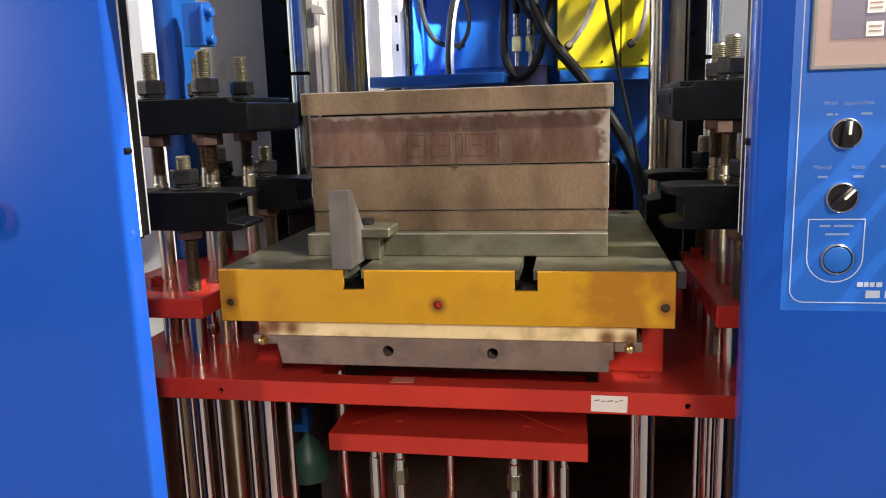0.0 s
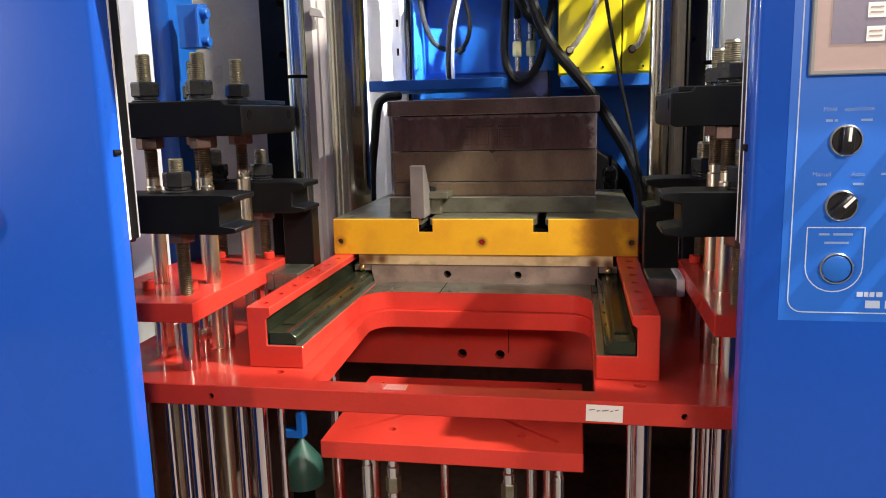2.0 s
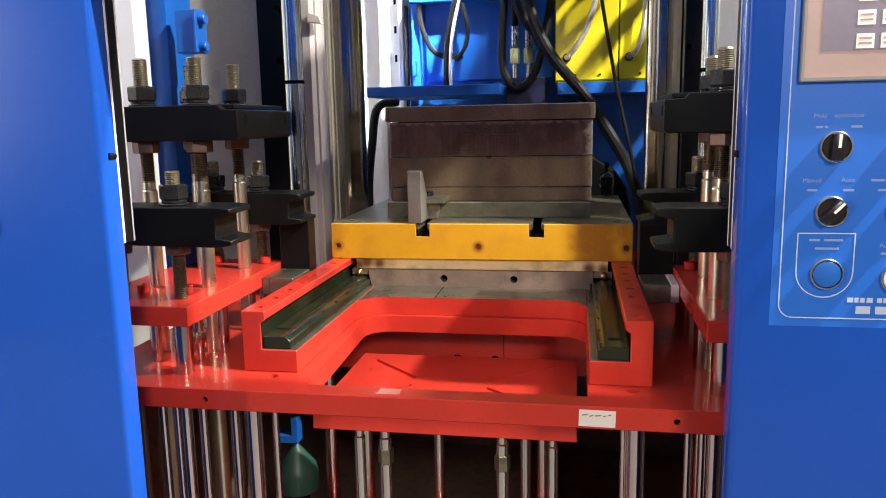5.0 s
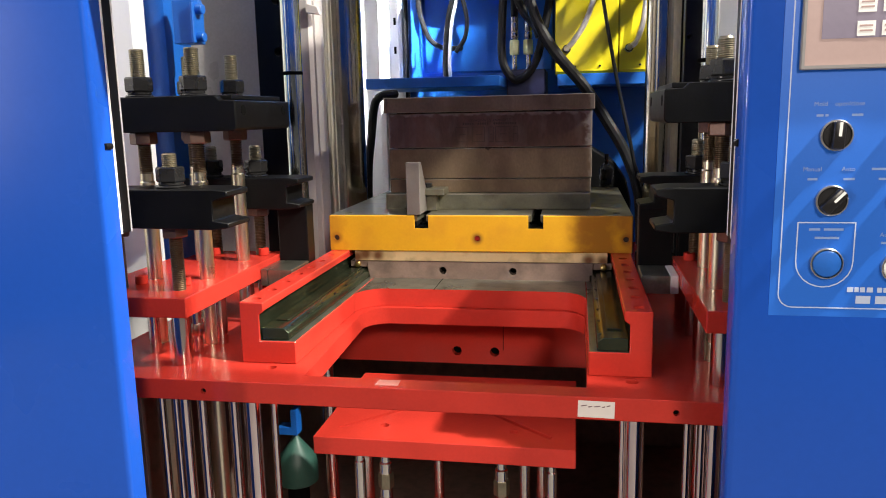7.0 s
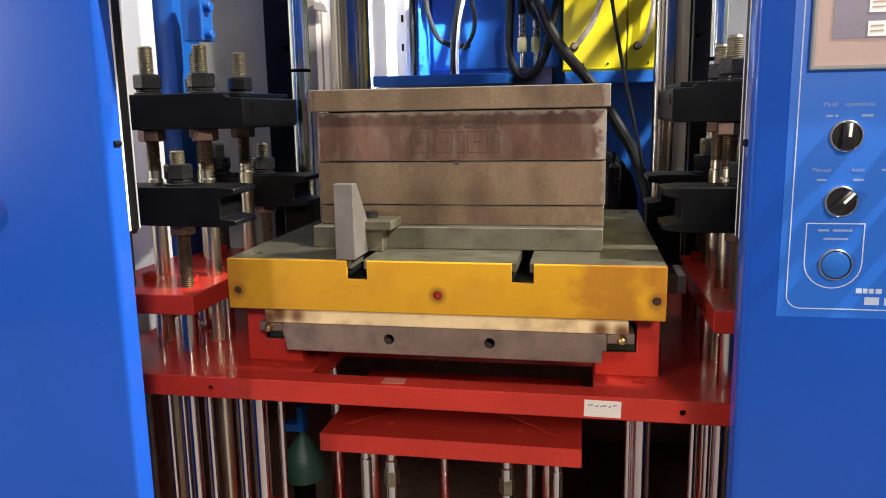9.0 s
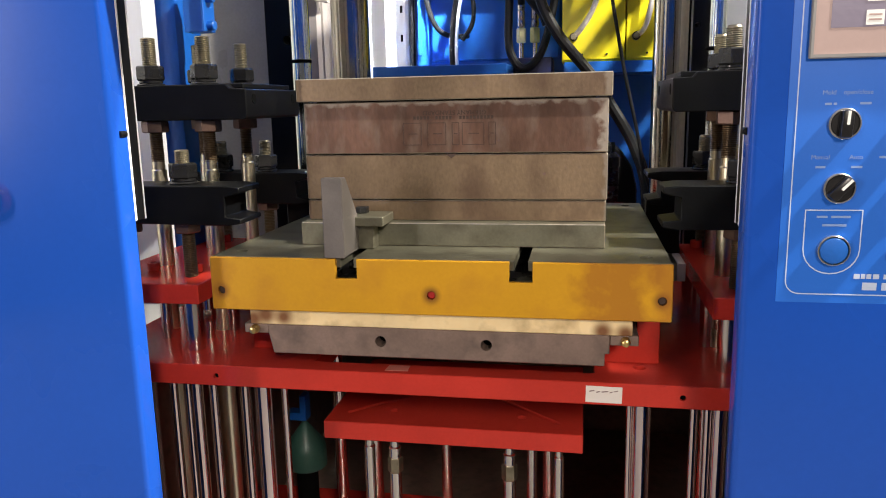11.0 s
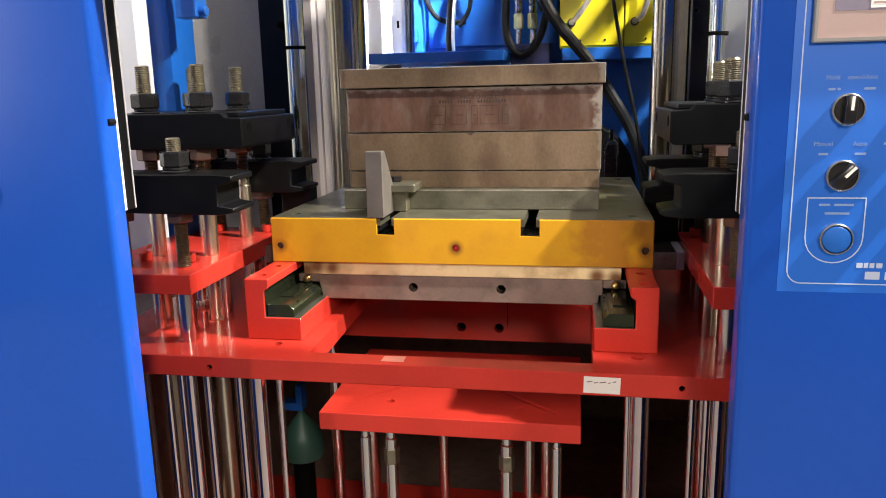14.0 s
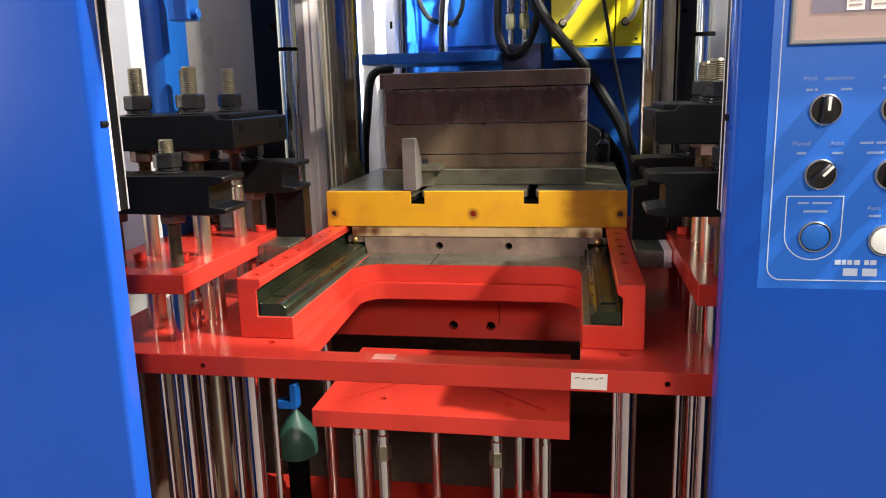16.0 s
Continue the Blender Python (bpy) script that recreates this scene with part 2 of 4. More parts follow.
def merge(bm, b):
    if bm is None:
        return b
    me = bpy.data.meshes.new("tmp")
    b.to_mesh(me)
    b.free()
    bm.from_mesh(me)
    bpy.data.meshes.remove(me)
    return bm


def prism(points, axis, a, b_, bevel=0.0, bm=None):
    """An outline drawn in the plane square to the axis, pushed from a to b_."""
    b = bmesh.new()
    def place(p, d):
        return {"x": (d, p[0], p[1]), "y": (p[0], d, p[1]), "z": (p[0], p[1], d)}[axis]
    lo = [b.verts.new(place(p, a)) for p in points]
    hi = [b.verts.new(place(p, b_)) for p in points]
    n = len(points)
    b.faces.new(lo)
    b.faces.new(hi[::-1])
    for i in range(n):
        b.faces.new((lo[i], hi[i], hi[(i + 1) % n], lo[(i + 1) % n]))
    bmesh.ops.recalc_face_normals(b, faces=b.faces)
    if bevel:
        bmesh.ops.bevel(b, geom=b.edges[:], offset=bevel, segments=1, affect="EDGES")
    return merge(bm, b)


def lathe(profile, x, y, segs=24, bm=None):
    """Rings (z, r) about the upright line through x, y."""
    b = bmesh.new()
    rings = []
    for z, r in profile:
        rings.append([b.verts.new((x + r * math.cos(2 * math.pi * i / segs), y + r * math.sin(2 * math.pi * i / segs), z)) for i in range(segs)])
    for p, q in zip(rings, rings[1:]):
        for i in range(segs):
            b.faces.new((p[i], p[(i + 1) % segs], q[(i + 1) % segs], q[i]))
    b.faces.new(rings[0])
    b.faces.new(rings[-1][::-1])
    return merge(bm, b)


def rod(x, y, z0, z1, r, bm=None, segs=24):
    c = min(0.001, r * 0.2)
    return lathe([(z0, r - c), (z0 + c, r), (z1 - c, r), (z1, r - c)], x, y, segs, bm)


def thread(x, y, z0, z1, r, pitch=0.0025, bm=None):
    prof, z = [(z0, r * 0.86)], z0
    while z < z1 - pitch:
        prof += [(z + pitch * 0.25, r), (z + pitch * 0.5, r), (z + pitch, r * 0.88)]
        z += pitch
    prof.append((z1, r * 0.8))
    return lathe(prof, x, y, 16, bm)


def hexnut(x, y, z0, h, across, turn=0.0, bm=None):
    b = bmesh.new()
    r = across / 2 / math.cos(math.pi / 6)
    rings = []
    for z, k in ((z0, 0.9), (z0 + h * 0.1, 1), (z0 + h * 0.9, 1), (z0 + h, 0.9)):
        rings.append([b.verts.new((x + r * k * math.cos(turn + i * math.pi / 3), y + r * k * math.sin(turn + i * math.pi / 3), z)) for i in range(6)])
    for p, q in zip(rings, rings[1:]):
        for i in range(6):
            b.faces.new((p[i], p[(i + 1) % 6], q[(i + 1) % 6], q[i]))
    b.faces.new(rings[0])
    b.faces.new(rings[-1][::-1])
    return merge(bm, b)


def ydisc(x, y0, y1, z, r, bm=None, segs=28, dome=0.0):
    """A disc or short cylinder that faces along y."""
    b = bmesh.new()
    rings = []
    c = min(0.0008, r * 0.2)
    for y, k in ((y1, r), (y0 + c, r), (y0, r - c)):
        rings.append([b.verts.new((x + k * math.cos(2 * math.pi * i / segs), y, z + k * math.sin(2 * math.pi * i / segs))) for i in range(segs)])
    for p, q in zip(rings, rings[1:]):
        for i in range(segs):
            b.faces.new((p[i], p[(i + 1) % segs], q[(i + 1) % segs], q[i]))
    b.faces.new(rings[0])
    if dome:
        t = b.verts.new((x, y0 - dome, z))
        for i in range(segs):
            b.faces.new((rings[-1][i], rings[-1][(i + 1) % segs], t))
    else:
        b.faces.new(rings[-1][::-1])
    return merge(bm, b)


def yring(x, y0, y1, z, r0, r1, bm=None, segs=32):
    b = bmesh.new()
    def ring(y, r):
        return [b.verts.new((x + r * math.cos(2 * math.pi * i / segs), y, z + r * math.sin(2 * math.pi * i / segs))) for i in range(segs)]
    rs = [ring(y1, r0), ring(y1, r1), ring(y0 + 0.0006, r1), ring(y0, r1 - 0.0006), ring(y0, r0)]
    for p, q in zip(rs, rs[1:] + rs[:1]):
        for i in range(segs):
            b.faces.new((p[i], p[(i + 1) % segs], q[(i + 1) % segs], q[i]))
    return merge(bm, b)


def tube(points, r, bm=None, segs=10, steps=8):
    """A round hose through the points."""
    pts = [Vector(p) for p in points]
    path = []
    ext = [pts[0] * 2 - pts[1]] + pts + [pts[-1] * 2 - pts[-2]]
    for i in range(1, len(ext) - 2):
        p0, p1, p2, p3 = ext[i - 1:i + 3]
        for k in range(steps):
            t = k / steps
            path.append(0.5 * ((2 * p1) + (p2 - p0) * t + (2 * p0 - 5 * p1 + 4 * p2 - p3) * t * t + (3 * p1 - p0 - 3 * p2 + p3) * t ** 3))
    path.append(pts[-1])
    b = bmesh.new()
    rings = []
    side = None
    for i, p in enumerate(path):
        d = (path[min(i + 1, len(path) - 1)] - path[max(i - 1, 0)]).normalized()
        if side is None:
            side = d.orthogonal().normalized()
        side = (side - d * side.dot(d)).normalized()
        up = d.cross(side)
        rings.append([b.verts.new(p + (side * math.cos(2 * math.pi * k / segs) + up * math.sin(2 * math.pi * k / segs)) * r) for k in range(segs)])
    for p, q in zip(rings, rings[1:]):
        for k in range(segs):
            b.faces.new((p[k], p[(k + 1) % segs], q[(k + 1) % segs], q[k]))
    b.faces.new(rings[0])
    b.faces.new(rings[-1][::-1])
    return merge(bm, b)


def cut(bm, *cutters):
    """bm less the cutters, worked out once."""
    a, c = bpy.data.meshes.new("a"), bpy.data.meshes.new("c")
    k = bmesh.new()
    for q in cutters:
        k = merge(k, q)
    bmesh.ops.recalc_face_normals(bm, faces=bm.faces)
    bmesh.ops.recalc_face_normals(k, faces=k.faces)
    bm.to_mesh(a), k.to_mesh(c)
    bm.free(), k.free()
    oa, oc = new("a", a), new("c", c)
    mod = oa.modifiers.new("cut", "BOOLEAN")
    mod.operation, mod.object, mod.solver = "DIFFERENCE", oc, "EXACT"
    bpy.context.view_layer.update()
    res = bmesh.new()
    made = bpy.data.meshes.new_from_object(oa.evaluated_get(bpy.context.evaluated_depsgraph_get()))
    res.from_mesh(made)
    for ob in (oa, oc):
        bpy.data.objects.remove(ob)
    for me in (a, c, made):
        bpy.data.meshes.remove(me)
    return res


def words(text, x, y, z, size, mat, parent, upside=False, name="lettering", depth=0.0002):
    cu = bpy.data.curves.new("text", "FONT")
    cu.body, cu.size, cu.align_x, cu.align_y, cu.extrude = text, size, "CENTER", "CENTER", depth
    tmp = new("text", cu)
    bpy.context.view_layer.update()
    me = bpy.data.meshes.new_from_object(tmp.evaluated_get(bpy.context.evaluated_depsgraph_get()))
    bpy.data.objects.remove(tmp)
    bpy.data.curves.remove(cu)
    me.transform(pose(x, y, z, 90, 180 if upside else 0, 0))
    b = bmesh.new()
    b.from_mesh(me)
    bpy.data.meshes.remove(me)
    return part(name, b, mat, parent)


# ---- setting: hall ----
solid("floor", box(-6, 6, -6, 6, -0.1, 0, 0), CONCRETE, "grey concrete exhibition hall floor", "floor", kind="structure")
for nm, bx in (("wall_south", (-6, 6, -6.2, -6, 0, 6)), ("wall_north", (-6, 6, 6, 6.2, 0, 6)), ("wall_west", (-6.2, -6, -6, 6, 0, 6)), ("wall_east", (6, 6.2, -6, 6, 0, 6))):
    solid(nm, box(*bx, 0), HALL, "plain grey wall of the exhibition hall", "wall", kind="structure")

ZD = 0.9  # top of the red deck

# ---- front columns ----
def column(s):
    x = 0.311
    col = thing("machine_column", (s * 0.7, -0.08, 0), "glossy blue painted front column panel of the press", "machine column", "front columns")
    prof = [(s * 1.15, -0.115), (s * (x + 0.007), -0.115), (s * (x + 0.003), -0.1142), (s * (x + 0.001), -0.1125), (s * x, -0.109), (s * x, -0.090), (s * 1.15, -0.090)]
    top = 1.62 if s > 0 else 2.3
    part("panel", prism(prof, "z", 0.0, top), BLUE, col)
    part("gasket", box(s * (x + 0.0005), s * (x + 0.03), -0.0854, -0.070, 1.095, top, 0.001), RUBBER, col, "black rubber edge seal")
    part("edge_strip", box(s * x, s * (x + 0.012), -0.0698, -0.0680, 1.095, top, 0.0006), WHITE, col, "thin white trim")
    part("edge_strip", box(s * (x - 0.0003), s * (x + 0.012), -0.0898, -0.0858, 1.095, top, 0.0008), WHITE, col, "white painted inner door edge")
    part("hinge_pin", ydisc(s * x, -0.104, -0.0935, 1.189 if s < 0 else 1.184, 0.0034), RUBBER, col, "small black screw")
    part("cabinet", box(s * 0.66, s * 1.148, -0.0895, 1.2, 0.0, 1.48 if s > 0 else 2.2, 0.004), BLUE, col, "blue sheet metal side cabinet")
    return col


column_left, column_right = column(-1), column(1)

# ---- red deck with its opening ----
deck = thing("press_deck", (0, 0.4, 0.873), "red painted steel deck plate with a rectangular opening", "machine deck")
b = box(-0.47, 0.47, 0.0, 1.05, 0.873, ZD, 0.0012)
holes = [prism([(-0.160, 0.030), (0.1838, 0.030)] + [(0.1838 - 0.04 + 0.04 * math.cos(radians(a)), 0.328 + 0.04 * math.sin(radians(a))) for a in range(0, 91, 15)] + [(-0.172 + 0.04 - 0.04 * math.cos(radians(a)), 0.328 + 0.04 * math.sin(radians(a))) for a in range(90, -1, -15)], "z", 0.8, 1.0)]
holes += [ydisc(x, -0.01, 0.02, 0.886, 0.0035) for x in (-0.28, 0.28)]
holes += [rod(x, y, 0.888, 0.92, 0.0075) for x, y in ((-0.214, 0.055), (0.236, 0.055), (-0.44, 0.05), (0.44, 0.05))]
part("plate", cut(b, *holes), RED, deck)
for x in (-0.28, 0.28):
    part("screw_hole", ydisc(x, 0.004, 0.018, 0.886, 0.0034), DARK, deck)
sticker = thing("sticker", (0.1935, 0, 0.876), "white paper sticker with faint handwriting on the red deck", "sticker")
part("paper", prism([(0.173, 0.8765), (0.2135, 0.876), (0.214, 0.8955), (0.1735, 0.896)], "y", -0.0006, -0.0001), PAPER, sticker)
for i, (x0, x1, z) in enumerate(((0.177, 0.183, 0.889), (0.185, 0.189, 0.888), (0.191, 0.198, 0.8885), (0.2, 0.203, 0.888), (0.205, 0.209, 0.8895))):
    part("scribble", prism([(x0, z), (x1, z + 0.001), (x1, z + 0.0022), (x0, z + 0.0012)], "y", -0.0009, -0.0006), INK, sticker, "faint dark pen strokes")

solid("clear_tape", prism([(-0.064, 0.007), (-0.036, 0.008), (-0.037, 0.026), (-0.063, 0.025)], "z", ZD + 0.0003, ZD + 0.0009), material("glossy_tape", (0.7, 0.22, 0.17), 0.12, coat=0.5), "small glossy patch of tape on the red deck", "tape")

# ---- guides ----
def guide(s):
    g = thing("slide_guide", (s * 0.22, 0.5, ZD), "red painted steel guide rail with a row of bolt holes", "guide rail", "slide guides")
    prof = [(0.260, ZD), (0.260, 0.981), (0.227, 0.981), (0.227, 0.969), (0.2335, 0.965), (0.2335, 0.930), (0.1855, 0.930), (0.1855, ZD)]
    body = prism([(s * x, z) for x, z in prof], "y", 0.071, 0.96, 0.0012)
    body = cut(body, *[rod(s * 0.2445, 0.092 + 0.052 * i, 0.968, 0.99, 0.0066, segs=16) for i in range(13)])
    channel = part("channel", body, RED, g)
    channel.data.materials.append(RAIL)
    channel.data.materials.append(LEDGE)
    for f in channel.data.polygons:
        c = f.center + ORIGIN[g.name]
        inside = 0.2266 < abs(c.x) < 0.2345 and 0.929 < c.z < 0.9705 and abs(f.normal.y) < 0.5
        if inside:
            f.material_index = 1
        if f.normal.z > 0.9 and abs(c.z - 0.93) < 0.001:
            f.material_index = 2
    for i in range(13):
        part("socket_bolt", rod(s * 0.2445, 0.092 + 0.052 * i, 0.9665, 0.9705, 0.0065, segs=16), NUT, channel, "recessed dark bolt head")
    # rail with wear strip
    rp = [(0.2325, 0.9305), (0.2325, 0.9465), (0.203, 0.9465), (0.1955, 0.9405), (0.1955, 0.9305)]
    rail = part("rail", prism([(s * x, z) for x, z in rp], "y", 0.0755, 0.95, 0.0008), RAIL, g, "dark oiled steel running rail")
    part("wear_strip", box(s * 0.2275, s * 0.2085, 0.11, 0.94, 0.9466, 0.9485, 0.0005), RAIL, rail)
    for i in range(6):
        part("rail_screw", rod(s * 0.2, 0.10 + i * 0.06, 0.944, 0.9452, 0.003, segs=12), NUT, rail)
    return g


guide(-1), guide(1)
cross = thing("cross_member", (0, 0.5, ZD), "red cross member with rounded corners between the guides", "machine frame")
pts = [(-0.1853, 0.96), (-0.1853, 0.332)] + [(-0.1853 + 0.045 - 0.045 * math.cos(radians(a)), 0.332 + 0.047 * math.sin(radians(a))) for a in range(15, 91, 15)]
pts += [(-x, y) for x, y in pts[::-1]]
beam = part("beam", prism(pts, "z", ZD + 0.0005, 0.9300, 0.0), RED, cross)
beam.data.materials.append(LEDGE)
for f in beam.data.polygons:
    if f.normal.z > 0.9:
        f.material_index = 1
part("plate_joint", box(-0.062, -0.0608, 0.374, 0.8, 0.9301, 0.9304, 0), DARK, cross)
under = thing("under_beam", (0, 0.5, 0.775), "dark red beam under the deck with two bored holes", "machine frame")
part("beam", cut(box(-0.47, 0.47, 0.47, 0.52, 0.772, 0.8725, 0.001), ydisc(-0.040, 0.46, 0.5, 0.796, 0.0085), ydisc(0.028, 0.46, 0.5, 0.796, 0.0085)), RED, under)
for x in (-0.040, 0.028):
    part("bore", ydisc(x, 0.485, 0.499, 0.796, 0.0084), DARK, under)
part("seam", box(0.043, 0.0442, 0.4693, 0.4698, 0.80, 0.872, 0), DARK, under)

# ---- side plates and rods ----
def side_plate(s):
    p = thing("side_plate", (s * 0.39, 0.2, 0.968), "red painted steel plate standing on chrome rods", "machine plate", "side plates")
    part("plate", box(s * 0.313, s * 0.48, 0.033, 0.365, 0.968, 0.994, 0.0012), RED, p)
    for x, y in ((0.352, 0.105), (0.418, 0.108), (0.335, 0.33), (0.42, 0.33)):
        part("cap_screw", cut(rod(s * x, y, 0.9942, 1.006, 0.0085, segs=20), hexnut(s * x, y, 1.000, 0.01, 0.008)), RED, p, "red painted cap screw")
    for x, y, r in ((0.335, 0.058, 0.0118), (0.325, 0.148, 0.0085), (0.40, 0.099, 0.0075), (0.425, 0.06, 0.0118), (0.328, 0.255, 0.006), (0.328, 0.30, 0.006), (0.33, 0.345, 0.0118), (0.43, 0.345, 0.0118)):
        part("rod", rod(s * x, y, ZD, 0.968, r), CHROME, p, "polished chrome rod")
    part("ledge", box(s * 0.2615, s * 0.3010, 0.262, 0.338, 0.958, 0.984, 0.001), LEDGE, p, "bare grey-green steel ledge")
    part("ledge_end", box(s * 0.3013, s * 0.3125, 0.262, 0.338, 0.958, 0.9843, 0.001), WHITE if s > 0 else LEDGE, p, "pale end block")
    coupling = rod(s * 0.34, 0.107, ZD, 0.968, 0.0065)
    hexnut(s * 0.34, 0.107, 0.925, 0.016, 0.016, 0.3, coupling)
    part("coupling_rod", coupling, CHROME, p, "chrome rod with a hexagon coupling")


side_plate(-1), side_plate(1)


# ---- clamp arms ----
def jaw(s, x0, x1, y0, y1, z0, z1, lip):
    """A bar whose inner end is a C-shaped jaw."""
    o = [(x0, z0), (x0, z1), (x1, z1), (x1 - lip, z1 - 0.002), (x1 - lip, z1 - 0.009), (x1, z1 - 0.014), (x1, z0 + 0.009), (x1 - lip, z0 + 0.006), (x1 - lip, z0), (x1, z0 - 0.003)]
    return prism([(s * x, z) for x, z in o], "y", y0, y1, 0.0012)


def stud(parent, x, y, z_top, z_plate, z_low, r=0.0098, mat=ZINC, under=True, plate_h=0.047, low_mat=THREAD):
    st = part("stud", thread(x, y, z_plate - 0.004, z_top, r), mat, parent, "threaded steel stud")
    part("washer", rod(x, y, z_plate, z_plate + 0.003, 0.0185), NUT, st)
    part("spring_washer", rod(x, y, z_plate + 0.003, z_plate + 0.007, 0.0155), NUT, st)
    part("nut", hexnut(x, y, z_plate + 0.007, 0.02, 0.0315, 0.25 + x * 9), NUT, st, "black hexagon nut")
    zb = z_plate - plate_h
    if under:
        ls = part("lower_stud", thread(x, y, z_low, zb - 0.0165, r * 0.92), low_mat, parent, "oily brown threaded rod")
        part("lock_nut", hexnut(x, y, zb - 0.0165, 0.0165, 0.031, 0.5 + y * 7), LOCKNUT, ls, "worn brown hexagon nut")


lower_arms = []


def lower_arm(s, y0, y1, z0, z1, x_end, studs, near):
    a = thing("lower_clamp_arm", (s * 0.36, (y0 + y1) / 2, 0.994), "black steel clamp arm bolted above the red side plate", "clamp arm", "lower clamp arms")
    lower_arms.append(a)
    part("arm", jaw(s, 0.47, x_end, y0, y1, z0, z1, 0.02), BLACK, a)
    for x, y in studs:
        stud(a, s * x, y, z1 + (0.044 if near else 0.05), z1, 0.985, 0.0095, plate_h=z1 - z0)
    if not near:
        part("spacer", box(s * 0.262, s * 0.312, y0 + 0.038, y1, 0.9675, z0, 0.0012), BLACK, a)


ZU = 1.199
upper_arms = []
for s in (-1, 1):
    lower_arm(s, 0.05, 0.113, 1.081, 1.129, 0.276, ((0.346, 0.08), (0.43, 0.08)), True)
    lower_arm(s, 0.302, 0.372, 1.075, 1.122, 0.279, ((0.343, 0.338), (0.42, 0.338)), False)
    u = thing("upper_clamp_arm", (s * 0.36, 0.2, ZU), "black steel clamp plate with four threaded studs, sliding on chrome rods", "clamp arm", "upper clamp arms")
    upper_arms.append(u)
    part("arm", prism([(s * x, z) for x, z in ((0.48, ZU), (0.48, ZU + 0.047), (0.298, ZU + 0.047), (0.293, ZU + 0.041), (0.270, ZU + 0.040), (0.270, ZU + 0.004), (0.274, ZU))], "y", 0.12, 0.31, 0.0012), BLACK, u)
    part("pad", box(s * 0.33, s * 0.28, 0.135, 0.30, ZU + 0.0412, ZU + 0.0475, 0.001), BLACK, u)
    # End holes are flat near-black discs; their shade is in the colour.
    for y in (0.145, 0.285):
        part("end_hole", prism([(y + 0.007 * math.cos(radians(k)), ZU + 0.027 + 0.007 * math.sin(radians(k))) for k in range(0, 360, 30)], "x", s * 0.2705, s * 0.2696), DARK, u)
    for x, y in ((0.342, 0.150), (0.42, 0.147), (0.35, 0.285), (0.42, 0.285)):
        stud(u, s * x, y, ZU + 0.047 + (0.064 if s < 0 else 0.053), ZU + 0.047, 1.142)
        part("slide_rod", lathe([(0.42, 0.0102), (1.130, 0.0102), (1.132, 0.0088), (1.144, 0.0088)], s * x, y), GILT, u, "polished oily chrome slide rod")

# ---- sliding table ----
table = thing("sliding_table", (0, 0, 0.926), "sliding mould table with a yellow painted front edge", "machine table")
SLOTS = ((-0.108, -0.083), (0.089, 0.1145))
PLUGS = (-0.249, 0.002, 0.251)
b = box(-0.2615, 0.2615, 0.0052, 0.49, 0.981, 1.044, 0.0012)
b = cut(b, *[box((x0 + x1) / 2 - 0.0078, (x0 + x1) / 2 + 0.0078, -0.01, 0.5, 1.026, 1.06, 0) for x0, x1 in SLOTS],
        *[rod(x, y, 1.03, 1.06, 0.007) for x, y in ((-0.236, 0.035), (0.236, 0.035), (-0.236, 0.455), (0.236, 0.455))], *[ydisc(x, -0.01, 0.03, 1.004, 0.0048) for x in PLUGS])
plate = part("plate", cut(b, *[box(x0, x1, -0.01, 0.5, 1.021, 1.033, 0) for x0, x1 in SLOTS]), STEEL, table, "bare oiled steel plate with two T-slots")
# Inner T-slot faces take the near-black nut colour to stand for shade.
plate.data.materials.append(NUT)
for f in plate.data.polygons:
    z, y = f.center.z + 0.926, f.center.y
    if any(x0 - 0.0005 < f.center.x < x1 + 0.0005 for x0, x1 in SLOTS) and 1.02 < z < 1.0435 and y > 0.006 and z < 1.0375:
        f.material_index = 1
front = box(-0.2615, 0.2615, 0.0, 0.005, 0.981, 1.0437, 0.0011)
front = cut(front, *[box(x0, x1, -0.01, 0.02, 1.021, 1.06, 0) for x0, x1 in SLOTS], *[ydisc(x, -0.01, 0.03, 1.004, 0.0048) for x in PLUGS])
part("front_edge", front, YELLOW, plate, "yellow painted front edge with rusty bolt holes")
for x in (-0.249, 0.002, 0.251):
    part("plug", ydisc(x, 0.003, 0.0295, 1.004, 0.0046), ENGRAVE if x < 0 or x > 0.1 else REDPL, plate, "recessed threaded plug")
part("insulation", box(-0.22, 0.222, 0.01, 0.48, 0.9615, 0.9808, 0.001), CREAM, table, "cream insulation board with scorch marks")
base = [(-0.193, 0.926), (-0.198, 0.950), (-0.198, 0.9613), (0.198, 0.9613), (0.198, 0.940), (0.193, 0.940), (0.193, 0.926)]
slide_base = part("slide_base", cut(prism(base, "y", 0.010, 0.48, 0.001), ydisc(-0.061, 0, 0.04, 0.945, 0.0065), ydisc(0.062, 0, 0.04, 0.945, 0.0065)), GREY, table, "grey steel slide base with two bores")
for x in (-0.061, 0.062):
    part("bore", ydisc(x, 0.03, 0.039, 0.945, 0.0064), DARK, slide_base)
for s in (-1, 1):
    wing = part("wing", box(s * 0.198, s * 0.229, 0.012, 0.48, 0.9495, 0.9612, 0.001), GREY, table)
    g = lathe([(0, 0.0055), (0.004, 0.0055), (0.006, 0.004), (0.009, 0.004), (0.010, 0.002)], 0, 0, 12)
    bmesh.ops.transform(g, verts=g.verts, matrix=Matrix.Translation((s * 0.215, 0.0118, 0.955)) @ Euler((radians(90), 0, 0)).to_matrix().to_4x4())
    part("grease_nipple", g, BRASS, wing, "brass grease nipple")

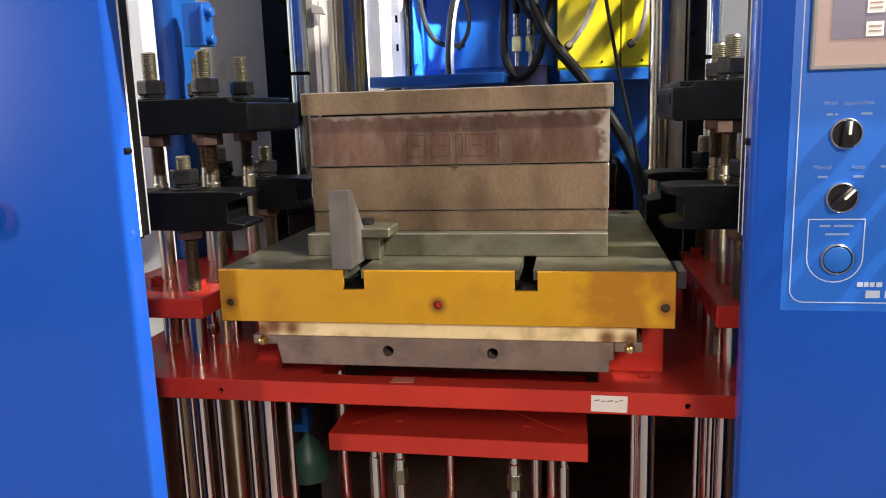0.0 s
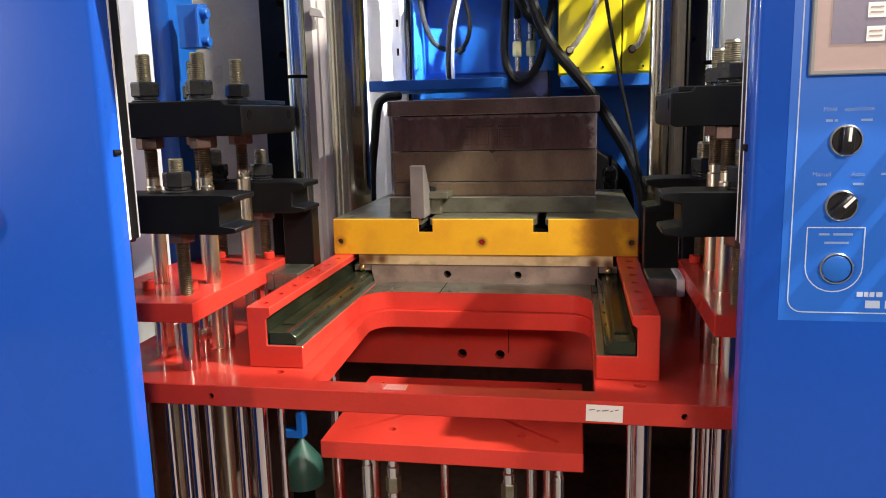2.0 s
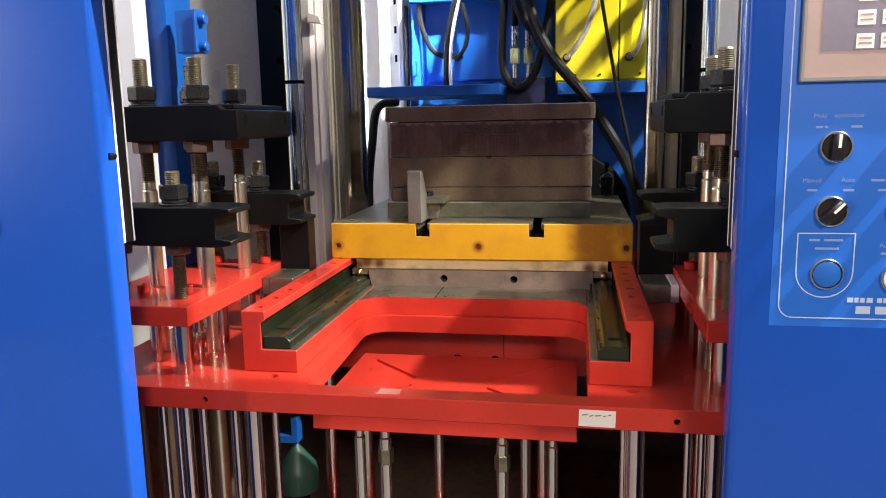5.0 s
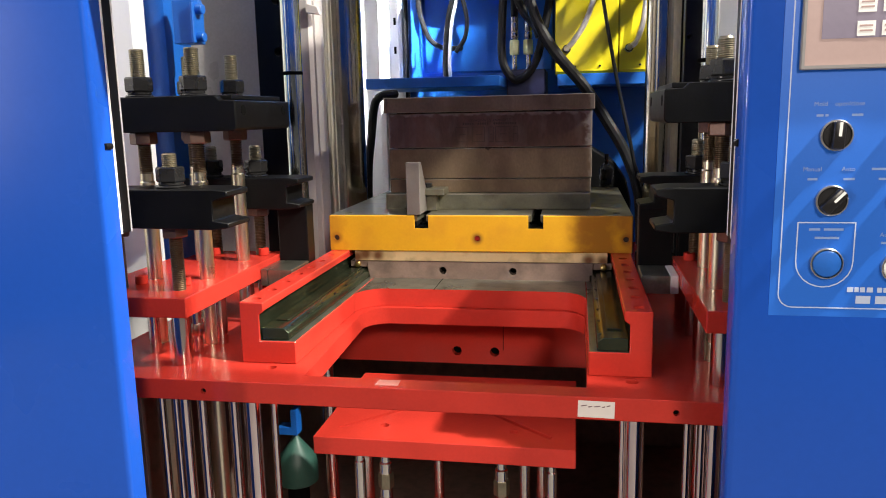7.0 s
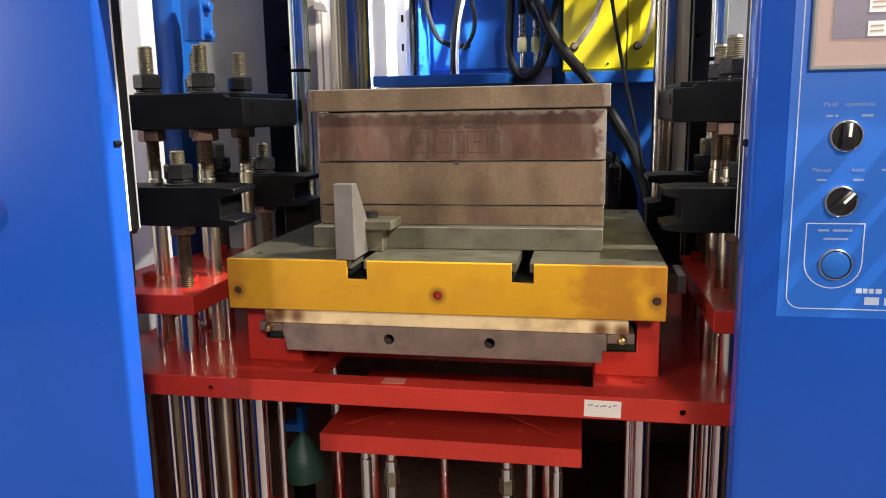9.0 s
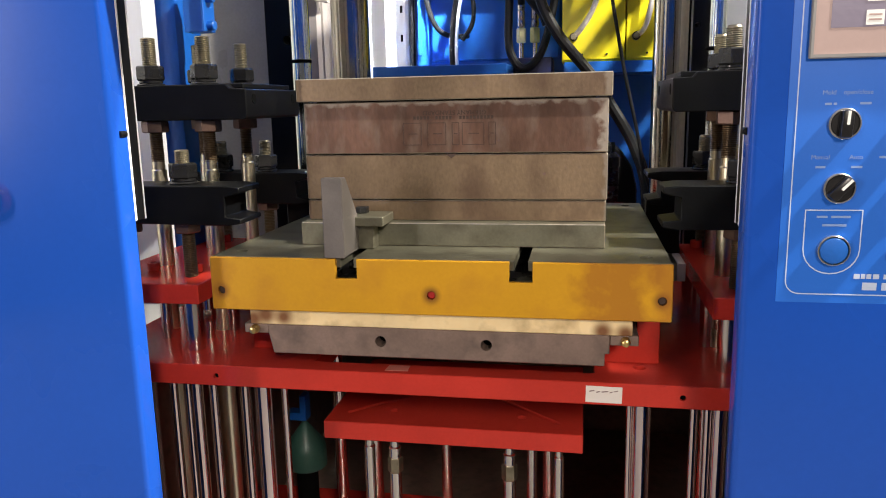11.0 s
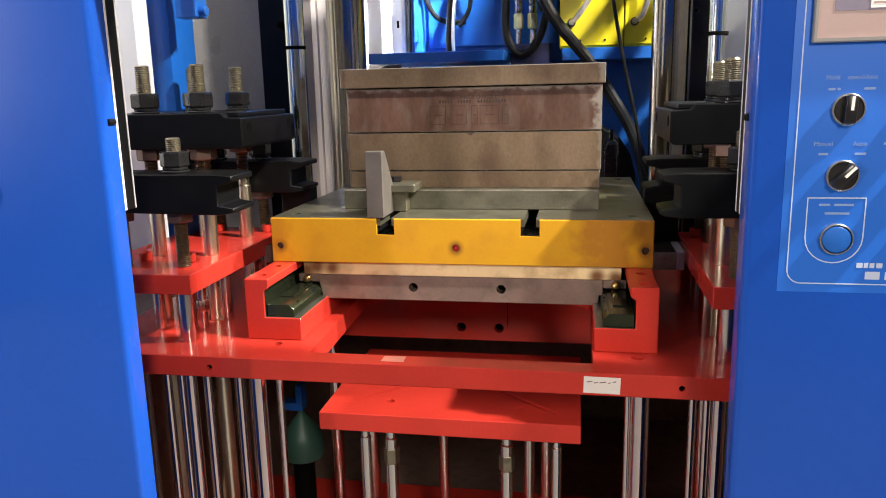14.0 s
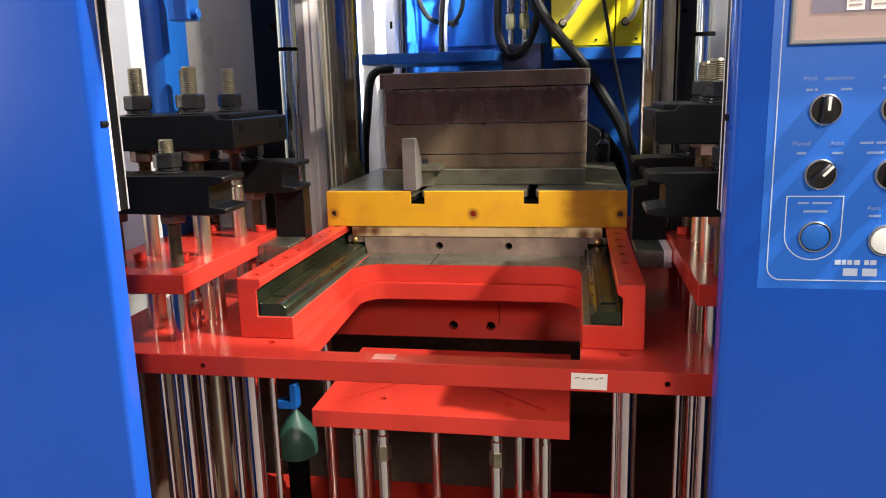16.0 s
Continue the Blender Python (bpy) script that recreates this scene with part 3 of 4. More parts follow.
# ---- mould ----
mould = thing("mould", (0.01, 0.23, 1.044), "stacked steel injection mould with oily brown faces on the table", "mould")
MY, MD = 0.100, 0.37
for nm, x0, x1, yo, z0, z1, m_, lab in (("base_plate", -0.178, 0.193, -0.017, 1.0442, 1.0725, STEEL, "grey steel base plate"),
                                  ("spacer_plate", -0.174, 0.194, 0.002, 1.0727, 1.0979, MOULD, ""),
                                  ("cavity_plate", -0.174, 0.195, 0.001, 1.0990, 1.1537, MOULD, ""),
                                  ("core_plate", -0.173, 0.195, 0.0, 1.1550, 1.2174, MOULD_DARK, "brown stained plate with engraved marks"),
                                  ("top_plate", -0.180, 0.199, -0.006, 1.2188, 1.2462, MOULD, "worn top clamping plate")):
    layer = part(nm, box(x0, x1, MY + yo, MD - yo, z0, z1, 0.0011), m_, mould, lab)
    layer.data.materials.append(EDGE)
    for f in layer.data.polygons:
        if max(abs(v) for v in f.normal) < 0.9:
            f.material_index = 1
    core = layer if nm == "core_plate" else (core if nm == "top_plate" else None)
part("inner_block", box(-0.160, 0.180, MY + 0.012, MD - 0.012, 1.0726, 1.2187, 0), DARK, mould, "dark oily inside between the plates")
part("notch", prism([(0.004, 1.1543), (0.017, 1.1543), (0.0105, 1.1489)], "y", MY + 0.0004, MY + 0.004), ENGRAVE, mould)
words("GERMANY STANDARD", 0.015, MY - 0.0001, 1.2035, 0.0075, ENGRAVE, core, True, "engraving")
for x0, x1, z in ((-0.035, -0.012, 1.1955), (-0.008, 0.017, 1.1955), (0.021, 0.066, 1.1955)):
    for k in range(int((x1 - x0) / 0.0042)):
        part("engraved_mark", box(x0 + k * 0.0042, x0 + k * 0.0042 + 0.0028, MY - 0.0003, MY + 0.001, z, z + 0.0038, 0), ENGRAVE, core)
for x0, z0, w, h in ((-0.048, 1.165, 0.022, 0.026), (-0.018, 1.165, 0.022, 0.026), (0.012, 1.165, 0.008, 0.026), (0.024, 1.165, 0.026, 0.026), (0.056, 1.165, 0.008, 0.026)):
    for bx in ((x0, x0 + w, z0, z0 + 0.0007), (x0, x0 + w, z0 + h, z0 + h + 0.0007), (x0, x0 + 0.0007, z0, z0 + h), (x0 + w, x0 + w + 0.0007, z0, z0 + h), (x0 + w * 0.3, x0 + w * 0.8, z0 + h * 0.5, z0 + h * 0.5 + 0.001)):
        part("engraved_mark", box(bx[0], bx[1], MY - 0.0002, MY + 0.001, bx[2], bx[3], 0), ENGRAVE, core)

wedge = thing("stop_block", (-0.108, 0.04, 1.044), "grey machined steel angle block standing on the table edge", "steel block")
b = prism([(0.000, 1.0443), (0.000, 1.135), (0.016, 1.135), (0.085, 1.052), (0.085, 1.0443)], "x", -0.1205, -0.0965, 0.001)
part("block", b, GREY_BLOCK, wedge)
clamp = thing("mould_clamp", (-0.085, 0.09, 1.044), "small steel strap clamp with a bolt holding the mould base", "clamp")
part("strap", box(-0.106, -0.063, 0.046, 0.0985, 1.0735, 1.0845, 0.001), STEEL, clamp)
part("packing", box(-0.1, -0.078, 0.0585, 0.080, 1.0443, 1.0734, 0.001), STEEL, clamp)
part("bolt", hexnut(-0.098, 0.083, 1.0845, 0.008, 0.014, 0.4), NUT, clamp, "dark hexagon bolt head")

# ---- ejector plate below the deck ----
ejector = thing("ejector_plate", (0, 0.2, 0.768), "red ejector plate on chrome rods below the deck", "machine plate")
b = box(-0.176, 0.172, 0.09, 0.345, 0.768, 0.7935, 0.0012)
def groove(xa, ya, xb, yb):
    g = box(-math.dist((xa, ya), (xb, yb)) / 2, math.dist((xa, ya), (xb, yb)) / 2, -0.0036, 0.0036, 0.788, 0.80, 0)
    bmesh.ops.transform(g, verts=g.verts, matrix=Matrix.Translation(((xa + xb) / 2, (ya + yb) / 2, 0)) @ Matrix.Rotation(math.atan2(yb - ya, xb - xa), 4, "Z"))
    return g
part("plate", cut(b, groove(-0.150, 0.122, -0.066, 0.205), groove(0.043, 0.205, 0.140, 0.122), groove(-0.150, 0.315, -0.066, 0.235), groove(0.043, 0.235, 0.140, 0.315),
                  rod(-0.088, 0.137, 0.78, 0.8, 0.006), rod(0.09, 0.137, 0.788, 0.8, 0.006), rod(-0.145, 0.265, 0.788, 0.8, 0.004)), RED, ejector)
for x, y, r in ((-0.118, 0.11, 0.0075), (-0.082, 0.11, 0.0085), (0.0755, 0.11, 0.0085), (0.141, 0.11, 0.007), (-0.045, 0.30, 0.0085), (0.12, 0.3, 0.009), (-0.165, 0.3, 0.012), (0.10, 0.2, 0.008)):
    part("push_rod", lathe([(0.45, r), (0.752, r), (0.754, r * 0.8), (0.768, r * 0.8)], x, y), CHROME, ejector, "polished steel push rod")
for x in (-0.082, 0.0755):
    part("coupling", hexnut(x, 0.11, 0.716, 0.022, 0.0185, 0.2), ZINC, ejector)

# ---- rods between deck and base ----
for x, y, r in ((-0.445, 0.1, 0.005), (-0.400, 0.1, 0.006), (-0.378, 0.1, 0.006), (-0.365, 0.1, 0.009), (-0.339, 0.1, 0.006), (-0.301, 0.12, 0.008), (-0.265, 0.1, 0.0115), (-0.242, 0.12, 0.005), (-0.235, 0.33, 0.011),
                (0.229, 0.1, 0.004), (0.244, 0.1, 0.0115), (0.307, 0.1, 0.005), (0.324, 0.1, 0.005), (0.338, 0.1, 0.009), (0.345, 0.25, 0.008)):
    solid("support_rod", rod(x, y, 0.45, 0.8735, r), DULL, "polished chrome rod standing on the red base plate", "steel rod", "support rods")
solid("flat_bar", box(-0.425, -0.405, 0.06, 0.068, 0.45, 0.8728, 0.001), GREY, "grey flat steel bar behind the column", "steel bar")
base_thing = thing("base_plate", (0, 0.2, 0.40), "dark red base plate under the press deck", "machine plate")
part("plate", box(-0.47, 0.47, -0.05, 0.52, 0.40, 0.45, 0.0015), RED, base_thing)
part("plinth", box(-0.47, 0.47, -0.04, 0.99, 0.0, 0.3999, 0.002), GREY, base_thing)
gearbox = thing("hydraulic_tank", (-0.335, 0.44, 0.45), "dark teal rounded cylinder below the deck", "machine part")
part("shell", lathe([(0.546, 0.036), (0.548, 0.038), (0.580, 0.038), (0.594, 0.035), (0.632, 0.006), (0.637, 0.002)], -0.339, 0.43, 32), TEAL, gearbox)
part("stand", rod(-0.339, 0.43, 0.4502, 0.5462, 0.02), DARK, gearbox, "black stand")
part("bracket", prism([(-0.369, 0.641), (-0.330, 0.641), (-0.330, 0.690), (-0.342, 0.690), (-0.342, 0.656), (-0.369, 0.656)], "y", 0.415, 0.44, 0.001), BLUE_IN, gearbox, "blue bracket")
solid("rear_closing_plate", box(-0.47, 0.47, 1.0, 1.01, 0.0, 0.8725, 0), GREY, "black plate closing the lower rear of the press", "machine plate")

# ---- tie bars and side frames ----
for x, r in ((-0.338, 0.0425), (0.344, 0.039)):
    tie = thing("tie_bar", (x, 0.82, 0.9), "thick oily steel tie bar standing on the red deck", "tie bar", "tie bars")
    part("bar", rod(x, 0.82, 0.9, 2.4, r, segs=48), TIE, tie)
    part("foot_collar", lathe([(0.9001, r + 0.012), (0.916, r + 0.012), (0.918, r + 0.010), (0.918, r + 0.0002)], x, 0.82, 48), BLACK, tie, "black foot collar")
for s in (-1, 1):
    px = 0.322 if s < 0 else 0.374
    p = thing("guide_pole", (s * px, 0.47, 0.9), "polished chrome guide pole with a dark ring", "guide pole", "guide poles")
    part("pole", rod(s * px, 0.47, 0.9, 2.4, 0.0172 if s < 0 else 0.0135, segs=32), POLE, p)
    part("ring", lathe([(1.288, 0.0174), (1.289, 0.0178), (1.293, 0.0178), (1.294, 0.0174)], s * px, 0.47), DARK, p)
    k0, k1 = (0.345, 0.392) if s < 0 else (0.338, 0.371)
    k = thing("slotted_plate", (s * (k0 + k1) / 2, 0.5, 0.9), "black steel upright plate with bored holes", "machine frame", "upright plates")
    bb = box(s * k0, s * k1, 0.485, 0.51, 0.9, 2.4, 0.001)
    part("plate", cut(bb, *[ydisc(s * (k0 + 0.007), 0.47, 0.55, 1.33 + 0.088 * i, 0.008 if s < 0 else 0.004) for i in range(4)]), BLACK, k)
    # Added dark sheet, so that the bored holes look deep in shade.
    part("shade_backing", box(s * (k0 - 0.002), s * (k1 + 0.008), 0.512, 0.52, 0.9, 2.4, 0), DARK, k)
    po = 0.0 if s < 0 else 0.04
    f = thing("frame_post", (s * (0.32 + po), 0.63, 0.9), "pale grey folded sheet metal post", "machine frame", "frame posts")
    part("post", prism([(s * (0.362 + po), 0.60), (s * (0.336 + po), 0.598), (s * (0.330 + po), 0.608), (s * (0.326 + po), 0.608), (s * (0.321 + po), 0.62), (s * (0.321 + po), 0.64), (s * (0.362 + po), 0.64)], "z", 0.9, 2.4, 0), PINKISH, f)
    part("hook", prism([(s * (0.334 + po), 1.408), (s * (0.334 + po), 1.425), (s * (0.312 + po), 1.418), (s * (0.306 + po), 1.403)], "y", 0.583, 0.5975, 0.0008), PINKISH, f)
    q = thing("side_wall", (s * 0.56, 0.5, 0.0), "white sheet metal side wall of the press", "machine frame", "side walls")
    part("sheet", box(s * 0.62, s * 0.63, -0.05, 1.3, 0.0, 1.5 if s > 0 else 2.3, 0.001), WHITE, q)
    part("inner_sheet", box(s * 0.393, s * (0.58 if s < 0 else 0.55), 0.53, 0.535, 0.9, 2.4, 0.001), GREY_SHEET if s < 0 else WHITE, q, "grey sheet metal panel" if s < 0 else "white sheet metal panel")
    part("outer_sheet", box(s * (0.496 if s < 0 else 0.50), s * 0.62, 0.265 if s < 0 else 0.40, 0.27 if s < 0 else 0.405, 0.9, 2.4, 0.001), WHITE, q, "white sheet metal panel")
    part("lower_liner", box(s * 0.472, s * 0.48, -0.05, 0.99, 0.0, 0.872, 0.001), GREY, q, "black lower side sheet")
    w = thing("blue_post", (s * 0.455, 0.32, 0.9), "blue painted square steel post", "machine frame", "blue posts")
    part("post", box(s * 0.455, s * 0.49, 0.29, 0.37, 0.9, 2.4, 0.004, segs=2), BLUE_IN, w)
hinge = thing("latch_cover", (-0.405, 0.27, 1.32), "blue latch bracket with two round bolt heads on the post", "bracket")
part("plate", box(-0.428, -0.392, 0.280, 0.291, 1.327, 1.392, 0.001), BLUE_IN, hinge)
part("flange", box(-0.426, -0.392, 0.2615, 0.2798, 1.327, 1.39, 0.001), BLUE_IN, hinge)
part("flange", box(-0.394, -0.390, 0.255, 0.29, 1.327, 1.385, 0.0008), BLUE_IN, hinge)
for z in (1.336, 1.376):
    g = rod(0, 0, 0, 0.012, 0.0075)
    bmesh.ops.transform(g, verts=g.verts, matrix=Matrix.Translation((-0.391, 0.268, z)) @ Euler((0, radians(90), 0)).to_matrix().to_4x4())
    part("bolt_head", g, BLUE_IN, hinge)

# ---- rear of the press ----
rear = thing("rear_cabinet", (0, 1.33, 0.0), "blue painted sheet metal rear cabinet", "machine cabinet")
part("wall", box(-0.30, 0.62, 1.32, 1.34, 0.0, 2.4, 0.001), BLUE_IN, rear)
part("door", box(-0.25, 0.10, 1.305, 1.319, 1.33, 2.3, 0.002), BLUE_IN, rear)
part("door_edge", box(-0.285, -0.262, 1.28, 1.32, 1.30, 2.3, 0.002), BLUE_IN, rear)
part("gasket", box(-0.3065, -0.3005, 1.29, 1.319, 0.9, 1.535, 0.001), RUBBER, rear, "black door seal")
part("top_rail", box(-0.284, 0.09, 1.255, 1.304, 1.536, 1.575, 0.002), BLUE_IN, rear)
part("latch", box(-0.283, -0.272, 1.27, 1.28, 1.345, 1.385, 0.001), BLUE_IN, rear)
white_post = thing("white_rear_frame", (-0.38, 1.3, 0.0), "white perforated sheet metal frame at the rear", "machine frame")
wp = box(-0.62, -0.29, 1.36, 1.37, 0.0, 2.4, 0.001)
part("sheet", wp, WHITE, white_post)
part("flange", box(-0.382, -0.366, 1.30, 1.359, 0.9, 2.4, 0.001), WHITE, white_post)
part("flange", box(-0.33, -0.318, 1.32, 1.359, 0.9, 2.4, 0.001), WHITE, white_post)
for z in (1.12, 1.2, 1.36, 1.44, 1.52):
    part("clip", box(-0.315, -0.296, 1.345, 1.359, z, z + 0.012, 0.001), PINKISH, white_post)
    part("slot", box(-0.352, -0.345, 1.3585, 1.3596, z + 0.03, z + 0.05, 0), DARK, white_post)
shelf = thing("blue_cover", (-0.17, 1.03, 1.275), "bright blue painted sheet metal cover", "machine cover")
part("cover", box(-0.340, -0.013, 1.0, 1.30, 1.279, 1.304, 0.0015), BLUE_IN, shelf)
solid("blue_ledge", box(0.118, 0.40, 1.12, 1.319, 1.279, 1.308, 0.0015), BLUE_IN, "blue painted ledge under the yellow cabinets", "machine cover")
solid("pump_block", box(-0.012, 0.088, 1.17, 1.30, 1.20, 1.325, 0.003), material("dark_blue_block", (0.008, 0.01, 0.05), 0.4), "dark blue valve block behind the mould", "valve block")
# Unseen slotted sheet, added so lamp light falls in bands on the yellow boxes.
slot_mask = box(0.05, 0.70, 0.69, 1.13, 1.62, 1.625, 0)
slot_mask = cut(slot_mask, *[prism([(x0, 0.76), (x1, 0.76), (x1 - 0.07, 1.06), (x0 - 0.07, 1.06)], "z", 1.6, 1.64) for x0, x1 in ((0.33, 0.355), (0.42, 0.475), (0.515, 0.545), (0.60, 0.65))])
solid("rear_slot_mask", slot_mask, BLUE_IN, "unseen blue slotted sheet added to throw light bands on the yellow boxes", "machine cover")
# Added block above the view; it shades the upper right of the mould.
shade_block = thing("upper_shade_block", (0.37, 0.43, 1.66), "unseen red block added above the clamp arms to shade the mould", "machine frame")
part("beam", box(0.26, 0.48, 0.2, 0.45, 1.66, 1.78, 0.003), RED, shade_block)
# Added sheet out of view; keeps front lamp light off the withdrawn mould.
front_shade = thing("front_shade_sheet", (0, -0.1, 1.366), "unseen blue sheet added over the press opening to block the front lamp", "machine cover")
part("sheet", box(-0.309, 0.309, -0.112, -0.096, 1.366, 2.1, 0.002), BLUE, front_shade)
part("lower_flange", box(-0.309, 0.309, -0.0955, -0.05, 1.366, 1.370, 0.001), BLUE, front_shade)
for x0, x1 in ((0.112, 0.2655), (0.2685, 0.40)):
    c = thing("yellow_cabinet", ((x0 + x1) / 2, 1.2, 1.3085), "yellow painted sheet metal box with hose fittings", "machine cabinet", "yellow boxes")
    part("shell", box(x0, x1, 1.14, 1.30, 1.3085, 1.75, 0.002), YBOX, c)
    part("lip", box(x0 + 0.004, x1 - 0.004, 1.136, 1.1398, 1.314, 1.317, 0.0005), YBOX, c)
    for k in range(2):
        part("bolt", ydisc(x0 + 0.05 + 0.06 * k, 1.135, 1.1398, 1.326, 0.0028), NUT, c)


# hoses and fittings
def hose(points, r, mat, label, cat="hose"):
    h = thing("hose", points[0], label, cat, "hoses")
    part("line", tube(points, r), mat, h)
    return h


HB = "black rubber hydraulic hose"
hose([(-0.25, 1.27, 1.62), (-0.259, 1.27, 1.521), (-0.249, 1.27, 1.461), (-0.225, 1.27, 1.412), (-0.188, 1.27, 1.392), (-0.165, 1.275, 1.392), (-0.150, 1.304, 1.394)], 0.0072, HOSE, HB)
hose([(-0.12, 1.2, 1.62), (-0.143, 1.2, 1.535), (-0.164, 1.2, 1.45), (-0.172, 1.2, 1.363), (-0.171, 1.2, 1.306)], 0.0115, HOSE, HB)
hose([(-0.108, 1.185, 1.62), (-0.133, 1.185, 1.535), (-0.154, 1.185, 1.45), (-0.162, 1.185, 1.363), (-0.161, 1.185, 1.306)], 0.0045, WHITE, "white cable running down beside a black hose", "cable")
hose([(-0.14, 1.26, 1.53), (-0.126, 1.26, 1.47), (-0.131, 1.26, 1.42), (-0.158, 1.26, 1.38)], 0.006, HOSE, HB)
hose([(-0.01, 1.15, 1.62), (-0.020, 1.15, 1.453), (-0.022, 1.15, 1.369), (-0.013, 1.15, 1.327), (0.014, 1.15, 1.298), (0.054, 1.15, 1.325), (0.079, 1.15, 1.394), (0.101, 1.15, 1.516), (0.105, 1.15, 1.62)], 0.0105, HOSE, HB)
hose([(-0.02, 1.08, 1.62), (0.041, 1.08, 1.508), (0.072, 1.08, 1.428), (0.113, 1.08, 1.36), (0.188, 1.08, 1.27), (0.237, 1.08, 1.195), (0.285, 1.07, 1.112), (0.315, 1.03, 1.02), (0.32, 0.99, 0.905)], 0.0135, HOSE, HB)
hose([(0.02, 1.12, 1.62), (0.012, 1.13, 1.53), (0.030, 1.13, 1.47), (0.062, 1.13, 1.43), (0.075, 1.13, 1.40)], 0.011, HOSE, HB)
hose([(0.045, 1.16, 1.62), (0.048, 1.16, 1.53), (0.062, 1.16, 1.46), (0.088, 1.14, 1.41)], 0.009, HOSE, HB)
hose([(0.2, 0.98, 1.62), (0.219, 0.98, 1.485), (0.239, 0.98, 1.373), (0.258, 0.98, 1.278), (0.289, 0.98, 1.143), (0.307, 0.98, 1.058), (0.325, 0.97, 0.99), (0.33, 0.96, 0.905)], 0.0042, HOSE, "thin black cable hanging in front of the yellow box", "cable")
hose([(0.212, 1.1, 1.62), (0.208, 1.1, 1.504), (0.187, 1.1, 1.432), (0.16, 1.11, 1.388), (0.141, 1.125, 1.368)], 0.0068, BRAID, "braided steel hose with a crimped end")
hose([(0.33, 1.1, 1.62), (0.326, 1.1, 1.498), (0.322, 1.1, 1.433), (0.309, 1.11, 1.383), (0.291, 1.125, 1.366)], 0.0068, BRAID, "braided steel hose with a crimped end")
hose([(-0.262, 0.99, 1.267), (-0.268, 0.985, 1.266), (-0.296, 0.98, 1.262), (-0.314, 0.98, 1.24), (-0.325, 0.98, 1.165), (-0.336, 0.98, 1.068), (-0.338, 0.98, 0.905)], 0.0105, HOSE, HB)
for x in (0.007, 0.042):
    f = thing("hose_fitting", (x, 1.19, 1.3), "steel hydraulic hose fitting with a brass-coloured nut", "hose fitting", "hose fittings")
    part("body", rod(x, 1.19, 1.325, 1.363, 0.0065), CHROME, f)
    part("nut", hexnut(x, 1.19, 1.363, 0.037, 0.022, 0.3), PALE_BRASS, f, "pale brass hexagon nut")
    part("sleeve", lathe([(1.40, 0.008), (1.406, 0.0105), (1.418, 0.0105), (1.42, 0.009), (1.424, 0.0105), (1.442, 0.0105), (1.444, 0.009), (1.448, 0.0105), (1.456, 0.0105), (1.458, 0.008)], x, 1.19), SATIN, f)
    part("stem", rod(x, 1.19, 1.458, 1.62, 0.0095), HOSE, f)
for x, z in ((0.141, 1.368), (0.291, 1.366)):
    f = thing("hose_fitting", (x, 1.13, z), "small steel elbow fitting on the yellow box", "hose fitting", "hose fittings")
    part("body", ydisc(x, 1.118, 1.1395, z, 0.010), NUT, f)
    part("collar", ydisc(x, 1.108, 1.118, z, 0.007), ZINC, f)
housing = thing("pump_housing", (0.235, 1.16, 0.9), "black machine housing behind the mould table", "machine part")
part("shell", prism([(0.14, 0.9), (0.14, 1.14), (0.2, 1.13), (0.262, 1.09), (0.288, 1.05), (0.30, 1.0), (0.30, 0.9)], "y", 1.08, 1.26, 0.004), BLACK, housing)
small_valve = thing("small_valve", (0.235, 0.99, 1.05), "small dark valve behind the mould table", "valve")
part("body", box(0.222, 0.25, 0.965, 0.985, 0.9, 1.06, 0.002), NUT, small_valve)
part("bonnet", lathe([(1.0601, 0.015), (1.068, 0.017), (1.084, 0.017), (1.092, 0.011), (1.0955, 0.006)], 0.236, 0.975), NUT, small_valve, "rounded black valve bonnet")
part("stem", rod(0.236, 0.975, 1.095, 1.118, 0.005), NUT, small_valve)

# ---- control panel ----
PY = -0.1155
panel = thing("control_panel", (0.5, -0.115, 1.03), "lighter blue printed control panel on the blue column", "control panel")
part("foil", box(0.341, 0.80, PY - 0.0001, PY + 0.0002, 1.027, 1.60, 0.0), FOIL, panel)
def line(points, w=0.0010, closed=False, name="printed_line"):
    """A printed line with mitred bends."""
    b = bmesh.new()
    n = len(points)
    rows = []
    for i, p in enumerate(points):
        p = Vector(p)
        a = (p - Vector(points[i - 1])).normalized() if i or closed else None
        c = (Vector(points[(i + 1) % n]) - p).normalized() if i < n - 1 or closed else None
        a, c = a or c, c or a
        m = (Vector((-a.y, a.x)) + Vector((-c.y, c.x))).normalized()
        m *= w / 2 / max(0.4, m.dot(Vector((-a.y, a.x))))
        rows.append([b.verts.new((q.x, PY - y_, q.y)) for q, y_ in ((p + m, 0.0002), (p + m, 0.0004), (p - m, 0.0004), (p - m, 0.0002))])
    for p, q in zip(rows, rows[1:] + (rows[:1] if closed else [])):
        for k in range(3):
            b.faces.new((p[k], p[k + 1], q[k + 1], q[k]))
    return part(name, b, LINE, panel)
line([(0.3485, 1.58), (0.3485, 1.047)] + [(0.3605 - 0.012 * math.cos(radians(a)), 1.047 - 0.012 * math.sin(radians(a))) for a in range(15, 91, 15)] + [(0.79, 1.035)])
line([(0.3615, 1.0765), (0.3615, 1.1115), (0.4085, 1.1115), (0.4085, 1.0765)] + [(0.385 + 0.0235 * math.cos(radians(a)), 1.0765 - 0.0225 * math.sin(radians(a))) for a in range(15, 180, 15)], closed=True)


panel_things = []


